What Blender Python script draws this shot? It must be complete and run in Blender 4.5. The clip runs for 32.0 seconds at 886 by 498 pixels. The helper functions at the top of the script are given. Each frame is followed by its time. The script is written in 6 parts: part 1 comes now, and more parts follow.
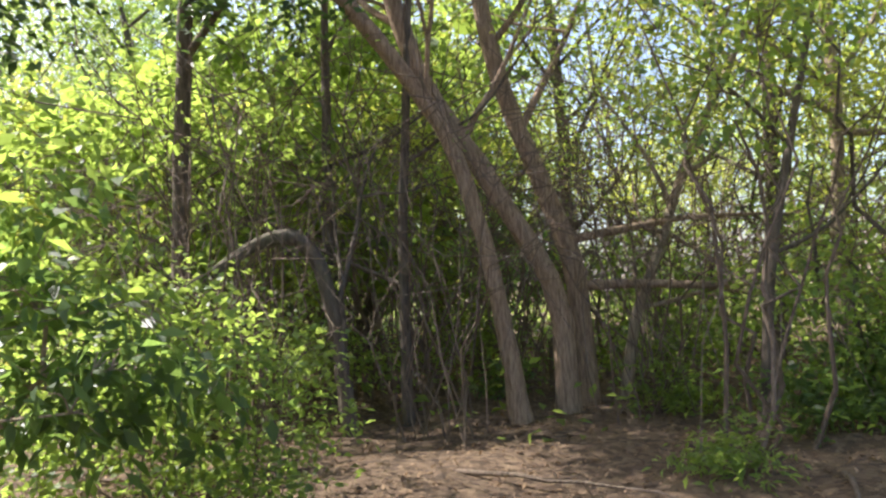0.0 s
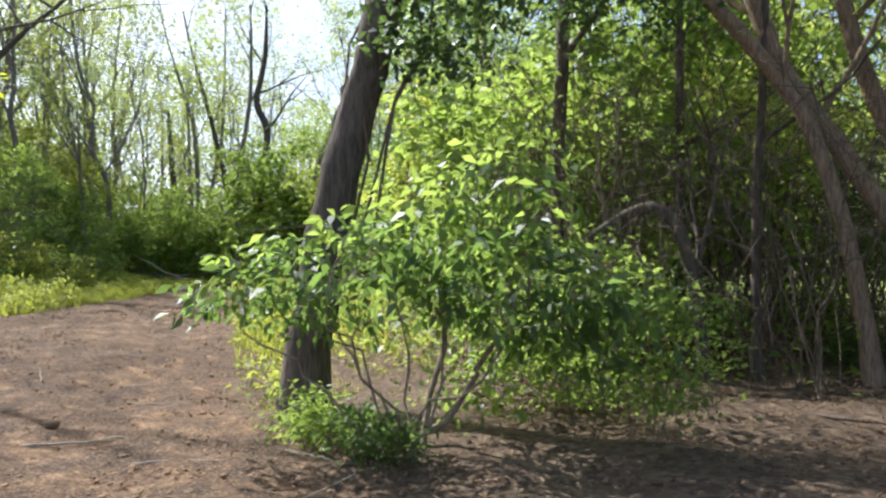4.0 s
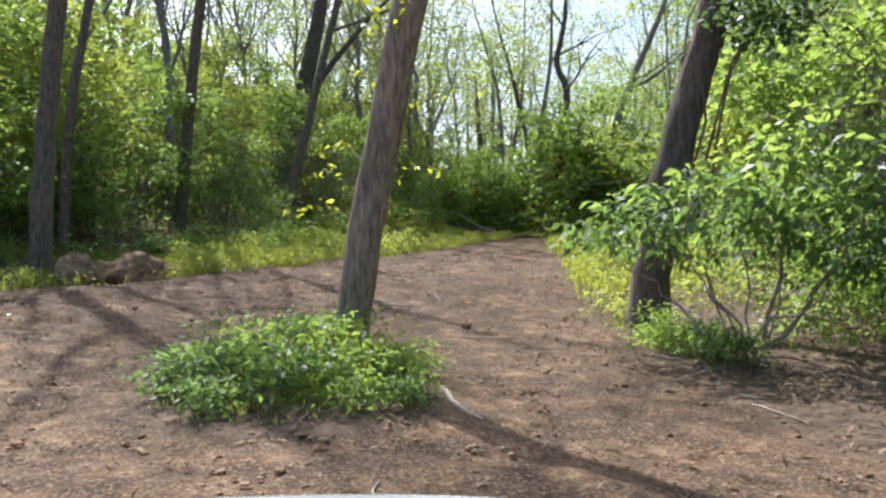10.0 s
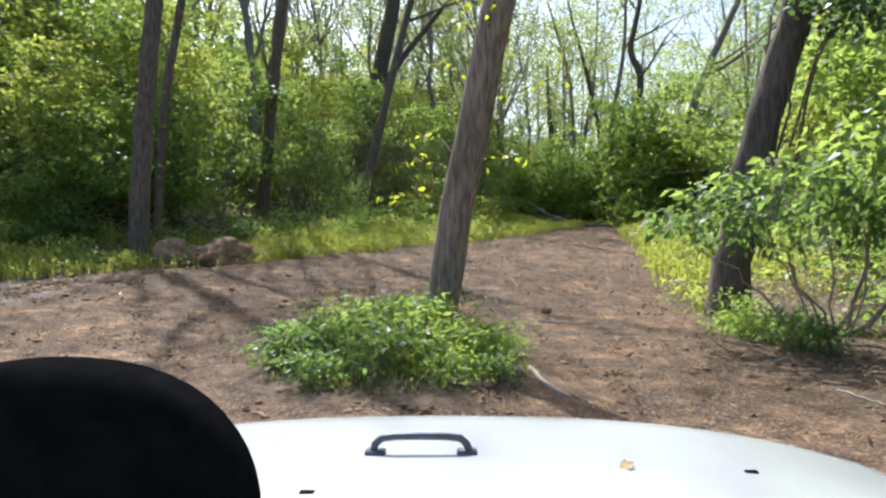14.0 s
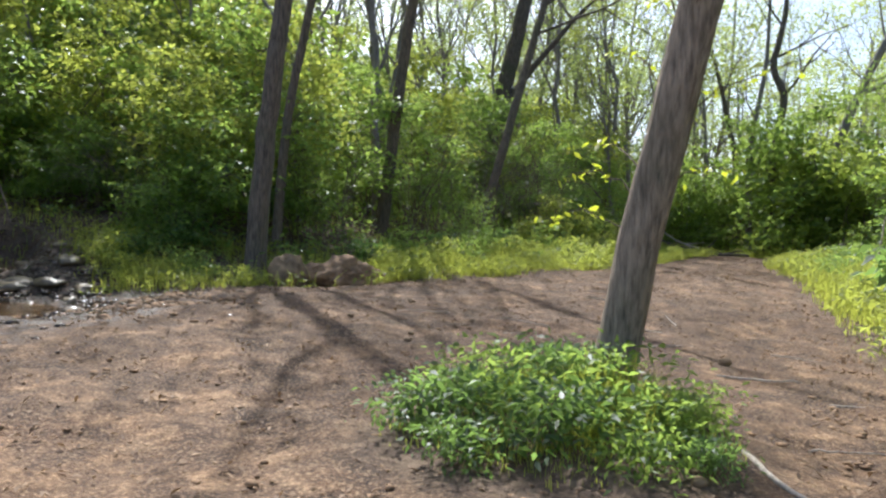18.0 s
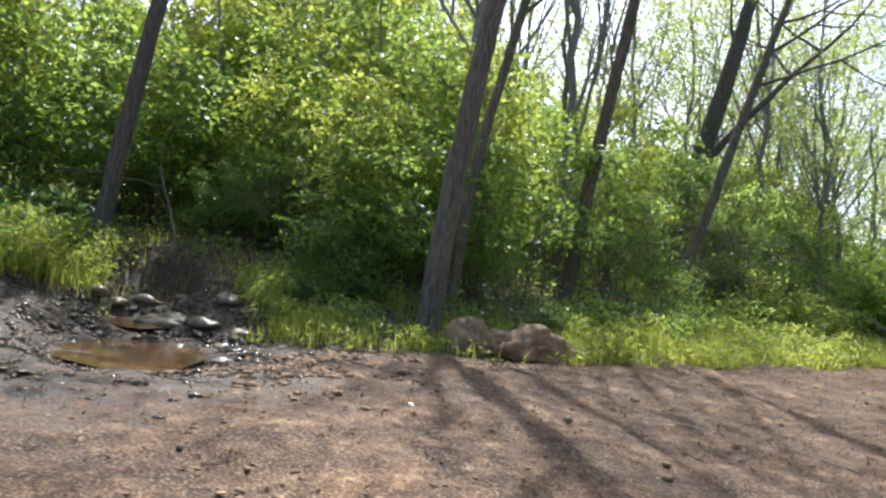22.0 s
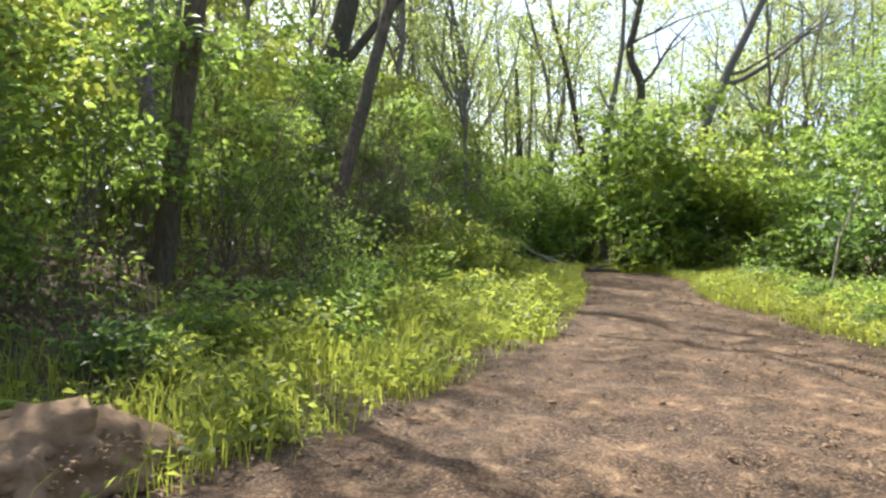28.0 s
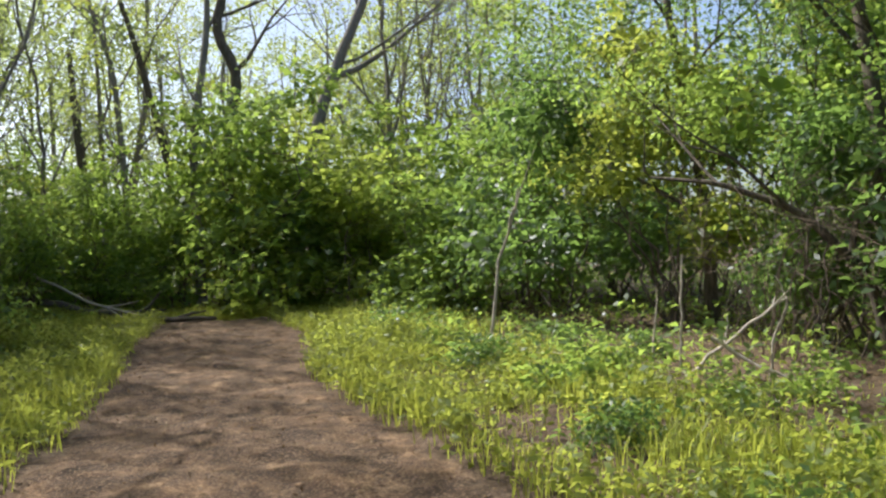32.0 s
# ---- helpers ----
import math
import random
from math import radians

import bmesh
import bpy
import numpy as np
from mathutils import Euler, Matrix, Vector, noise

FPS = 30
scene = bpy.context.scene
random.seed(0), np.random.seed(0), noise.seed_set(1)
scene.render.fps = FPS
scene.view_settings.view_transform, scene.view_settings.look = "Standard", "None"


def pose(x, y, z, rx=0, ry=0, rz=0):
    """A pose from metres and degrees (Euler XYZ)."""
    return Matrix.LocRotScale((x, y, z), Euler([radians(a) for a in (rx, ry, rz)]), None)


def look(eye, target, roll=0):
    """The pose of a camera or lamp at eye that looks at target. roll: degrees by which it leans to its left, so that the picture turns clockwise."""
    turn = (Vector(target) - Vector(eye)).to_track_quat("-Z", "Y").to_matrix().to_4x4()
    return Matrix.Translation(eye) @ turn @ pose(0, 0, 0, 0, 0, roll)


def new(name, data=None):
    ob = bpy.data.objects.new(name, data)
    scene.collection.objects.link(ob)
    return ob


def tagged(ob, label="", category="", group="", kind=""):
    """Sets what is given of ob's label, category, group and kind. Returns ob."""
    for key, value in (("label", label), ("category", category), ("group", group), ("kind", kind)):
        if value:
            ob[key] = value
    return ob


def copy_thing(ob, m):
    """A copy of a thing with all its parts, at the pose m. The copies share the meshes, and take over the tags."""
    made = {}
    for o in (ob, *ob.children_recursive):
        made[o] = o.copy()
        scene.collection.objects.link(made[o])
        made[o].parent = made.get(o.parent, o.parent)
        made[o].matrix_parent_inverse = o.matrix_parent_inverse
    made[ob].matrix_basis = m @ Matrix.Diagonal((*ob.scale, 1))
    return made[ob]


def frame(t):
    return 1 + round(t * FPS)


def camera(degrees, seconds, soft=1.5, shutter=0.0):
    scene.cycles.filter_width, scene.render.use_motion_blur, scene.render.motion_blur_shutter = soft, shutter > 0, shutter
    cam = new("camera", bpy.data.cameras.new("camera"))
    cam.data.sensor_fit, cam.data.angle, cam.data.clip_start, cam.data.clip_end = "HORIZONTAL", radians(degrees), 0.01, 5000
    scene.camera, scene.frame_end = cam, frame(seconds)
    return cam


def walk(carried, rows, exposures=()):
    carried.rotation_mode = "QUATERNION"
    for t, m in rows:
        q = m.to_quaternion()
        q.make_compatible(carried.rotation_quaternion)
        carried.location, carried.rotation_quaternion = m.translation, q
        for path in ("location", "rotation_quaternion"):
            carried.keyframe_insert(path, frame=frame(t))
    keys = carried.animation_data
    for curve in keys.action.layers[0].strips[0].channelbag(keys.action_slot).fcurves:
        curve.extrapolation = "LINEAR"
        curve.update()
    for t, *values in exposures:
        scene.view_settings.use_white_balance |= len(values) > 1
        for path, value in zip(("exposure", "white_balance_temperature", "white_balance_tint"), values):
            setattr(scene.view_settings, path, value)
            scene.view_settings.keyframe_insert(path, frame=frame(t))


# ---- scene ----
cam = camera(60.6, 32.0, 2.4)
# seconds; place in metres; yaw to the left from +y, pitch up, roll in degrees
PATH = [
    (0.0, 0.438, 0.630, 1.307, 5.63, 3.65, -3.20),
    (0.5, 0.271, 0.234, 1.268, 9.86, 3.41, -2.14),
    (1.0, 0.087, -0.266, 1.246, 14.86, 2.41, -0.42),
    (1.5, 0.101, -0.653, 1.246, 18.41, 2.54, -0.25),
    (2.0, 0.144, -0.790, 1.231, 20.64, 2.54, -0.19),
    (2.5, 0.203, -0.874, 1.233, 22.06, 2.55, -0.51),
    (4.5, 0.071, -1.308, 1.166, 30.77, 2.29, 0.59),
    (5.0, 0.059, -1.613, 1.088, 33.78, 2.48, 2.60),
    (5.5, 0.105, -1.785, 1.096, 35.96, 1.75, 2.22),
    (6.0, 0.161, -1.954, 1.096, 37.41, 1.56, 2.24),
    (6.5, 0.226, -2.129, 1.079, 39.98, 1.21, 1.83),
    (7.0, 0.352, -2.472, 1.052, 44.21, 0.34, 2.14),
    (7.5, 0.563, -2.848, 1.041, 47.22, 0.50, 0.44),
    (8.0, 0.550, -2.860, 1.035, 47.50, -0.16, 0.43),
    (8.5, 0.572, -2.879, 1.041, 47.50, -0.23, 0.38),
    (9.0, 0.572, -2.879, 1.041, 47.50, -0.23, 0.38),
    (9.5, 0.598, -2.899, 1.045, 47.98, -0.41, 0.06),
    (10.0, 0.659, -2.982, 1.040, 49.27, -0.80, -0.38),
    (10.5, 0.775, -3.167, 1.038, 52.02, -1.15, -0.41),
    (11.0, 0.814, -3.332, 1.020, 54.36, -1.45, 0.0),
    (11.5, 0.811, -3.330, 1.019, 54.27, -1.65, -0.08),
    (12.0, 0.811, -3.330, 1.019, 54.27, -1.65, -0.08),
    (12.5, 0.811, -3.330, 1.019, 54.27, -1.65, -0.08),
    (13.0, 0.811, -3.330, 1.019, 54.27, -1.65, -0.08),
    (13.5, 0.811, -3.330, 1.019, 54.27, -1.65, -0.08),
    (15.5, 0.633, -3.255, 1.027, 55.04, -1.37, 0.18),
    (16.0, 0.557, -3.216, 1.029, 55.50, -1.11, 0.25),
    (16.5, 0.359, -3.166, 1.054, 56.85, -0.99, 0.84),
    (17.0, -0.050, -3.038, 1.037, 59.40, 0.24, 1.63),
    (17.5, -0.395, -2.967, 1.072, 61.19, -0.33, 1.83),
    (18.0, -0.613, -2.909, 1.063, 62.61, -0.27, 2.01),
    (18.5, -0.777, -2.881, 1.075, 63.98, -0.20, 1.96),
    (19.0, -0.966, -2.813, 1.077, 65.81, 0.54, 1.83),
    (19.5, -1.530, -2.782, 1.111, 68.73, 1.52, 2.96),
    (20.0, -2.073, -2.784, 1.116, 71.20, 1.58, 4.84),
    (20.5, -2.374, -2.764, 1.138, 72.15, 1.77, 5.45),
    (21.0, -2.610, -2.756, 1.124, 72.91, 2.24, 6.26),
    (21.5, -2.876, -2.734, 1.170, 73.72, 2.67, 7.18),
    (22.0, -3.145, -2.710, 1.171, 74.32, 3.02, 7.50),
    (22.5, -3.348, -2.678, 1.220, 74.62, 2.93, 7.71),
    (23.0, -3.593, -2.649, 1.235, 74.40, 3.39, 7.93),
    (23.5, -3.826, -2.628, 1.279, 73.87, 4.04, 7.77),
    (24.0, -4.113, -2.561, 1.344, 73.22, 4.93, 7.82),
    (24.5, -4.727, -2.388, 1.394, 71.68, 5.06, 6.79),
    (26.5, -7.371, -1.035, 1.775, 57.46, -0.98, 4.58),
    (27.0, -7.834, -0.585, 1.780, 54.52, -1.27, 3.51),
    (27.5, -8.276, -0.122, 1.803, 50.63, -0.51, 1.25),
    (28.0, -8.837, 0.413, 1.859, 46.48, -0.10, 1.42),
    (28.5, -9.427, 1.213, 1.886, 42.29, -0.36, -0.14),
    (29.0, -9.963, 2.172, 1.919, 36.04, 0.69, -2.80),
    (29.5, -10.357, 3.283, 1.955, 30.41, 0.19, -5.64),
    (30.0, -10.821, 4.378, 2.005, 24.29, 1.87, -4.29),
    (30.5, -11.095, 5.344, 2.023, 21.68, 2.63, -4.31),
    (31.0, -11.472, 6.245, 2.154, 20.02, 3.34, -4.02),
    (31.5, -11.859, 7.205, 2.274, 19.25, 3.19, -2.36),
    (32.0, -12.311, 8.102, 2.415, 19.63, 0.98, -2.81),
]
EXPOSURES = [(0, 1.35, 6330, 15), (0.6, 1.4, 6300, 15), (1.0, 1.63, 6280, 15), (1.5, 1.18, 6255, 15), (2.0, 0.98, 6230, 15), (5.0, 0.71, 5740, 10), (6.0, 0.75, 5740, 10), (7.0, 0.95, 5740, 10), (8.0, 0.83, 5740, 10), (9.0, 0.69, 5740, 10), (12.0, 0.71, 5740, 10), (18.0, 0.71, 5740, 10), (20.0, 0.81, 5740, 10), (24.0, 0.99, 5740, 10), (27.0, 1.04, 6037, 10), (28.0, 1.09, 6080, 10), (29.0, 0.7, 6080, 10), (30.0, 0.53, 6080, 10), (31.0, 0.63, 6080, 10), (32.0, 0.52, 6080, 10)]
walk(cam, [(t, pose(x, y, z, 0, 0, yaw) @ pose(0, 0, 0, 90 + pitch) @ pose(0, 0, 0, 0, 0, roll)) for t, x, y, z, yaw, pitch, roll in PATH], EXPOSURES)

# ---- world, sun and sky ----
SUN_AZ = (-0.975, 0.22)
SUN_EL = 51.0
world = bpy.data.worlds.new("sky")
scene.world = world
world.use_nodes = True
wn = world.node_tree.nodes
sky = wn.new("ShaderNodeTexSky")
sky.sky_type = "NISHITA"
sky.sun_disc = False
sky.sun_elevation = radians(SUN_EL)
sky.sun_rotation = math.atan2(SUN_AZ[0], SUN_AZ[1])
sky.dust_density = 3.6
sky.air_density = 1.0
wn["Background"].inputs["Strength"].default_value = 0.148
world.node_tree.links.new(sky.outputs["Color"], wn["Background"].inputs["Color"])
sun = new("sun", bpy.data.lights.new("sun", "SUN"))
sun.data.energy = 5.0
sun.data.angle = radians(0.6)
sun.data.color = (1.0, 0.95, 0.86)
hor = math.hypot(*SUN_AZ)
sun.matrix_world = look((SUN_AZ[0] * 60, SUN_AZ[1] * 60, 60 * hor * math.tan(radians(SUN_EL))), (0, 0, 0))


# ---- materials ----
def mat_base(name):
    m = bpy.data.materials.new(name)
    m.use_nodes = True
    nt = m.node_tree
    return m, nt, nt.nodes, nt.links, nt.nodes["Principled BSDF"]


def ramp(nodes, stops):
    r = nodes.new("ShaderNodeValToRGB")
    while len(r.color_ramp.elements) < len(stops):
        r.color_ramp.elements.new(0.5)
    for e, (p, c) in zip(r.color_ramp.elements, stops):
        e.position, e.color = p, (*c, 1)
    return r


def noise_node(nodes, links, scale, detail=4.0, rough=0.55, vec=None, stretch=None):
    n = nodes.new("ShaderNodeTexNoise")
    n.inputs["Scale"].default_value = scale
    n.inputs["Detail"].default_value = detail
    n.inputs["Roughness"].default_value = rough
    if vec is not None:
        src = vec
        if stretch:
            mp = nodes.new("ShaderNodeMapping")
            mp.inputs["Scale"].default_value = stretch
            links.new(vec, mp.inputs["Vector"])
            src = mp.outputs["Vector"]
        links.new(src, n.inputs["Vector"])
    return n


def leaf_mat(name, dark, light, glow, trans=0.45, rough=0.42):
    """Thin leaf: glossy cuticle over a body that lets light through, varied leaf by leaf."""
    m, nt, nodes, links, bsdf = mat_base(name)
    geo = nodes.new("ShaderNodeNewGeometry")
    tc = nodes.new("ShaderNodeTexCoord")
    n = noise_node(nodes, links, 0.9, 2.0, 0.5, tc.outputs["Object"])
    mixv = nodes.new("ShaderNodeMath")
    mixv.operation = "MULTIPLY_ADD"
    mixv.inputs[1].default_value = 0.6
    links.new(geo.outputs["Random Per Island"], mixv.inputs[0])
    sc = nodes.new("ShaderNodeMath")
    sc.operation = "MULTIPLY"
    sc.inputs[1].default_value = 0.4
    links.new(n.outputs["Fac"], sc.inputs[0])
    links.new(sc.outputs[0], mixv.inputs[2])
    r = ramp(nodes, [(0.1, dark), (0.55, tuple((a + b) / 2 for a, b in zip(dark, light))), (0.9, light)])
    links.new(mixv.outputs[0], r.inputs["Fac"])
    g = ramp(nodes, [(0.1, tuple(c * 0.6 for c in glow)), (0.9, glow)])
    links.new(mixv.outputs[0], g.inputs["Fac"])
    links.new(r.outputs["Color"], bsdf.inputs["Base Color"])
    bsdf.inputs["Roughness"].default_value = rough
    bsdf.inputs["Specular IOR Level"].default_value = 0.5
    tr = nodes.new("ShaderNodeBsdfTranslucent")
    links.new(g.outputs["Color"], tr.inputs["Color"])
    mx = nodes.new("ShaderNodeMixShader")
    mx.inputs["Fac"].default_value = trans
    links.new(bsdf.outputs[0], mx.inputs[1])
    links.new(tr.outputs[0], mx.inputs[2])
    links.new(mx.outputs[0], nodes["Material Output"].inputs["Surface"])
    return m


def bark_mat(name, dark, light, scale=9.0, moss=0.0):
    m, nt, nodes, links, bsdf = mat_base(name)
    tc = nodes.new("ShaderNodeTexCoord")
    n1 = noise_node(nodes, links, scale, 6.0, 0.65, tc.outputs["Object"], (3.0, 3.0, 0.45))
    n2 = noise_node(nodes, links, 1.3, 3.0, 0.5, tc.outputs["Object"])
    r = ramp(nodes, [(0.3, dark), (0.7, light)])
    links.new(n1.outputs["Fac"], r.inputs["Fac"])
    mix = nodes.new("ShaderNodeMix")
    mix.data_type = "RGBA"
    mix.inputs["B"].default_value = (0.07, 0.085, 0.03, 1)
    mr = nodes.new("ShaderNodeMapRange")
    mr.inputs["From Min"].default_value = 0.5
    mr.inputs["From Max"].default_value = 0.72
    mr.inputs["To Max"].default_value = moss
    links.new(n2.outputs["Fac"], mr.inputs["Value"])
    links.new(mr.outputs[0], mix.inputs["Factor"])
    links.new(r.outputs["Color"], mix.inputs["A"])
    links.new(mix.outputs["Result"], bsdf.inputs["Base Color"])
    bsdf.inputs["Roughness"].default_value = 0.9
    b = nodes.new("ShaderNodeBump")
    b.inputs["Strength"].default_value = 0.9
    b.inputs["Distance"].default_value = 0.03
    links.new(n1.outputs["Fac"], b.inputs["Height"])
    links.new(b.outputs[0], bsdf.inputs["Normal"])
    return m


def plain_mat(name, col, rough, metal=0.0, var=0.15, scale=6.0, bump=0.0, coat=0.0):
    m, nt, nodes, links, bsdf = mat_base(name)
    tc = nodes.new("ShaderNodeTexCoord")
    n = noise_node(nodes, links, scale, 5.0, 0.6, tc.outputs["Object"])
    r = ramp(nodes, [(0.3, tuple(c * (1 - var) for c in col)), (0.7, tuple(min(1, c * (1 + var)) for c in col))])
    links.new(n.outputs["Fac"], r.inputs["Fac"])
    links.new(r.outputs["Color"], bsdf.inputs["Base Color"])
    bsdf.inputs["Roughness"].default_value = rough
    bsdf.inputs["Metallic"].default_value = metal
    bsdf.inputs["Coat Weight"].default_value = coat
    if bump:
        b = nodes.new("ShaderNodeBump")
        b.inputs["Strength"].default_value = bump
        b.inputs["Distance"].default_value = 0.02
        links.new(n.outputs["Fac"], b.inputs["Height"])
        links.new(b.outputs[0], bsdf.inputs["Normal"])
    return m


def ground_mat():
    """Bare reddish track, leaf litter under the wood, damp mud by the stream; masks come from the ground's own attributes."""
    m, nt, nodes, links, bsdf = mat_base("earth")
    tc = nodes.new("ShaderNodeTexCoord")
    pos = tc.outputs["Object"]
    big = noise_node(nodes, links, 0.55, 4.0, 0.6, pos)
    mid = noise_node(nodes, links, 4.0, 6.0, 0.65, pos)
    fine = noise_node(nodes, links, 38.0, 4.0, 0.7, pos)
    vor = nodes.new("ShaderNodeTexVoronoi")
    vor.inputs["Scale"].default_value = 16.0
    links.new(pos, vor.inputs["Vector"])
    dirt = ramp(nodes, [(0.33, (0.055, 0.028, 0.012)), (0.46, (0.125, 0.070, 0.036)), (0.56, (0.235, 0.136, 0.068)), (0.68, (0.50, 0.33, 0.185))])
    links.new(mid.outputs["Fac"], dirt.inputs["Fac"])
    fleck = ramp(nodes, [(0.42, (0.030, 0.018, 0.011)), (0.53, (0.17, 0.098, 0.050)), (0.62, (0.55, 0.38, 0.21))])
    links.new(fine.outputs["Fac"], fleck.inputs["Fac"])
    d2 = nodes.new("ShaderNodeMix")
    d2.data_type = "RGBA"
    d2.inputs["Factor"].default_value = 0.45
    damp = ramp(nodes, [(0.38, (0.40, 0.38, 0.37)), (0.51, (0.82, 0.80, 0.78)), (0.62, (1.22, 1.19, 1.13))])
    patch = noise_node(nodes, links, 1.5, 5.0, 0.62, pos, (1.0, 1.0, 1.0))
    links.new(patch.outputs["Fac"], damp.inputs["Fac"])
    dm = nodes.new("ShaderNodeMix")
    dm.data_type = "RGBA"
    dm.blend_type = "MULTIPLY"
    dm.inputs["Factor"].default_value = 1.0
    links.new(dirt.outputs["Color"], dm.inputs["A"])
    links.new(damp.outputs["Color"], dm.inputs["B"])
    links.new(dm.outputs["Result"], d2.inputs["A"])
    links.new(fleck.outputs["Color"], d2.inputs["B"])
    litter = ramp(nodes, [(0.0, (0.03, 0.02, 0.012)), (0.4, (0.10, 0.062, 0.035)), (0.75, (0.20, 0.135, 0.08)), (1.0, (0.28, 0.21, 0.14))])
    lmix = nodes.new("ShaderNodeMath")
    lmix.operation = "MULTIPLY_ADD"
    lmix.inputs[1].default_value = 0.7
    links.new(vor.outputs["Color"], lmix.inputs[0])
    fm = nodes.new("ShaderNodeMath")
    fm.operation = "MULTIPLY"
    fm.inputs[1].default_value = 0.3
    links.new(fine.outputs["Fac"], fm.inputs[0])
    links.new(fm.outputs[0], lmix.inputs[2])
    links.new(lmix.outputs[0], litter.inputs["Fac"])
    mud = ramp(nodes, [(0.38, (0.018, 0.012, 0.007)), (0.52, (0.05, 0.032, 0.019)), (0.66, (0.14, 0.088, 0.052))])
    links.new(mid.outputs["Fac"], mud.inputs["Fac"])
    at = nodes.new("ShaderNodeAttribute")
    at.attribute_name = "track"
    am = nodes.new("ShaderNodeAttribute")
    am.attribute_name = "mud"
    edge = nodes.new("ShaderNodeMath")
    edge.operation = "MULTIPLY_ADD"
    edge.inputs[1].default_value = 0.9
    edge.inputs[2].default_value = -0.45
    links.new(big.outputs["Fac"], edge.inputs[0])
    add = nodes.new("ShaderNodeMath")
    links.new(edge.outputs[0], add.inputs[0])
    links.new(at.outputs["Fac"], add.inputs[1])
    sm = nodes.new("ShaderNodeMapRange")
    sm.inputs["From Min"].default_value = 0.3
    sm.inputs["From Max"].default_value = 0.6
    links.new(add.outputs[0], sm.inputs["Value"])
    m1 = nodes.new("ShaderNodeMix")
    m1.data_type = "RGBA"
    links.new(sm.outputs[0], m1.inputs["Factor"])
    links.new(litter.outputs["Color"], m1.inputs["A"])
    links.new(d2.outputs["Result"], m1.inputs["B"])
    m2 = nodes.new("ShaderNodeMix")
    m2.data_type = "RGBA"
    links.new(am.outputs["Fac"], m2.inputs["Factor"])
    links.new(m1.outputs["Result"], m2.inputs["A"])
    links.new(mud.outputs["Color"], m2.inputs["B"])
    links.new(m2.outputs["Result"], bsdf.inputs["Base Color"])
    rr = nodes.new("ShaderNodeMapRange")
    rr.inputs["To Min"].default_value = 0.93
    rr.inputs["To Max"].default_value = 0.1
    wet = nodes.new("ShaderNodeMath")
    wet.operation = "MULTIPLY"
    wr = nodes.new("ShaderNodeMapRange")
    wr.inputs["From Min"].default_value = 0.45
    wr.inputs["From Max"].default_value = 0.53
    wr.inputs["To Min"].default_value = 1.0
    wr.inputs["To Max"].default_value = 0.12
    links.new(mid.outputs["Fac"], wr.inputs["Value"])
    links.new(wr.outputs[0], wet.inputs[0])
    links.new(am.outputs["Fac"], wet.inputs[1])
    links.new(wet.outputs[0], rr.inputs["Value"])
    links.new(rr.outputs[0], bsdf.inputs["Roughness"])
    hs = nodes.new("ShaderNodeMath")
    hs.operation = "MULTIPLY_ADD"
    hs.inputs[1].default_value = 0.4
    links.new(fine.outputs["Fac"], hs.inputs[0])
    links.new(mid.outputs["Fac"], hs.inputs[2])
    b = nodes.new("ShaderNodeBump")
    b.inputs["Strength"].default_value = 1.0
    b.inputs["Distance"].default_value = 0.09
    links.new(hs.outputs[0], b.inputs["Height"])
    links.new(b.outputs[0], bsdf.inputs["Normal"])
    return m


def water_mat():
    m, nt, nodes, links, bsdf = mat_base("stream_water")
    tc = nodes.new("ShaderNodeTexCoord")
    n = noise_node(nodes, links, 3.0, 4.0, 0.6, tc.outputs["Object"])
    r = ramp(nodes, [(0.35, (0.06, 0.030, 0.010)), (0.65, (0.20, 0.115, 0.045))])
    links.new(n.outputs["Fac"], r.inputs["Fac"])
    links.new(r.outputs["Color"], bsdf.inputs["Base Color"])
    bsdf.inputs["Roughness"].default_value = 0.06
    n2 = noise_node(nodes, links, 14.0, 2.0, 0.5, tc.outputs["Object"])
    b = nodes.new("ShaderNodeBump")
    b.inputs["Strength"].default_value = 0.18
    b.inputs["Distance"].default_value = 0.03
    links.new(n2.outputs["Fac"], b.inputs["Height"])
    links.new(b.outputs[0], bsdf.inputs["Normal"])
    return m


EARTH = ground_mat()
WATER = water_mat()
LEAF_DEEP = leaf_mat("leaf_deep_green", (0.020, 0.048, 0.020), (0.070, 0.125, 0.042), (0.34, 0.52, 0.11), 0.52, 0.42)
LEAF_MID = leaf_mat("leaf_mid_green", (0.030, 0.074, 0.026), (0.102, 0.178, 0.050), (0.54, 0.72, 0.13), 0.58, 0.44)
LEAF_LIGHT = leaf_mat("leaf_light_green", (0.056, 0.104, 0.028), (0.168, 0.23, 0.052), (0.72, 0.78, 0.13), 0.58, 0.46)
LEAF_HEDGE = leaf_mat("leaf_hedge_green", (0.056, 0.104, 0.028), (0.168, 0.23, 0.052), (0.66, 0.78, 0.13), 0.58, 0.46)
# ivy-dark green, darkened further so thicket foliage reads as shaded
LEAF_SHADED = leaf_mat("leaf_shaded_green", (0.014, 0.034, 0.013), (0.050, 0.092, 0.030), (0.20, 0.32, 0.07), 0.38, 0.38)
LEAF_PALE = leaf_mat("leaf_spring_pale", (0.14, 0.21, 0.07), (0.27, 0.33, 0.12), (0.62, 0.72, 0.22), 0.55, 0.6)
LEAF_YELLOW = leaf_mat("leaf_yellow_lit", (0.18, 0.24, 0.02), (0.30, 0.36, 0.04), (0.82, 0.90, 0.06), 0.62)
GRASS = leaf_mat("grass_blade", (0.095, 0.130, 0.026), (0.25, 0.28, 0.055), (0.78, 0.82, 0.12), 0.5, 0.5)
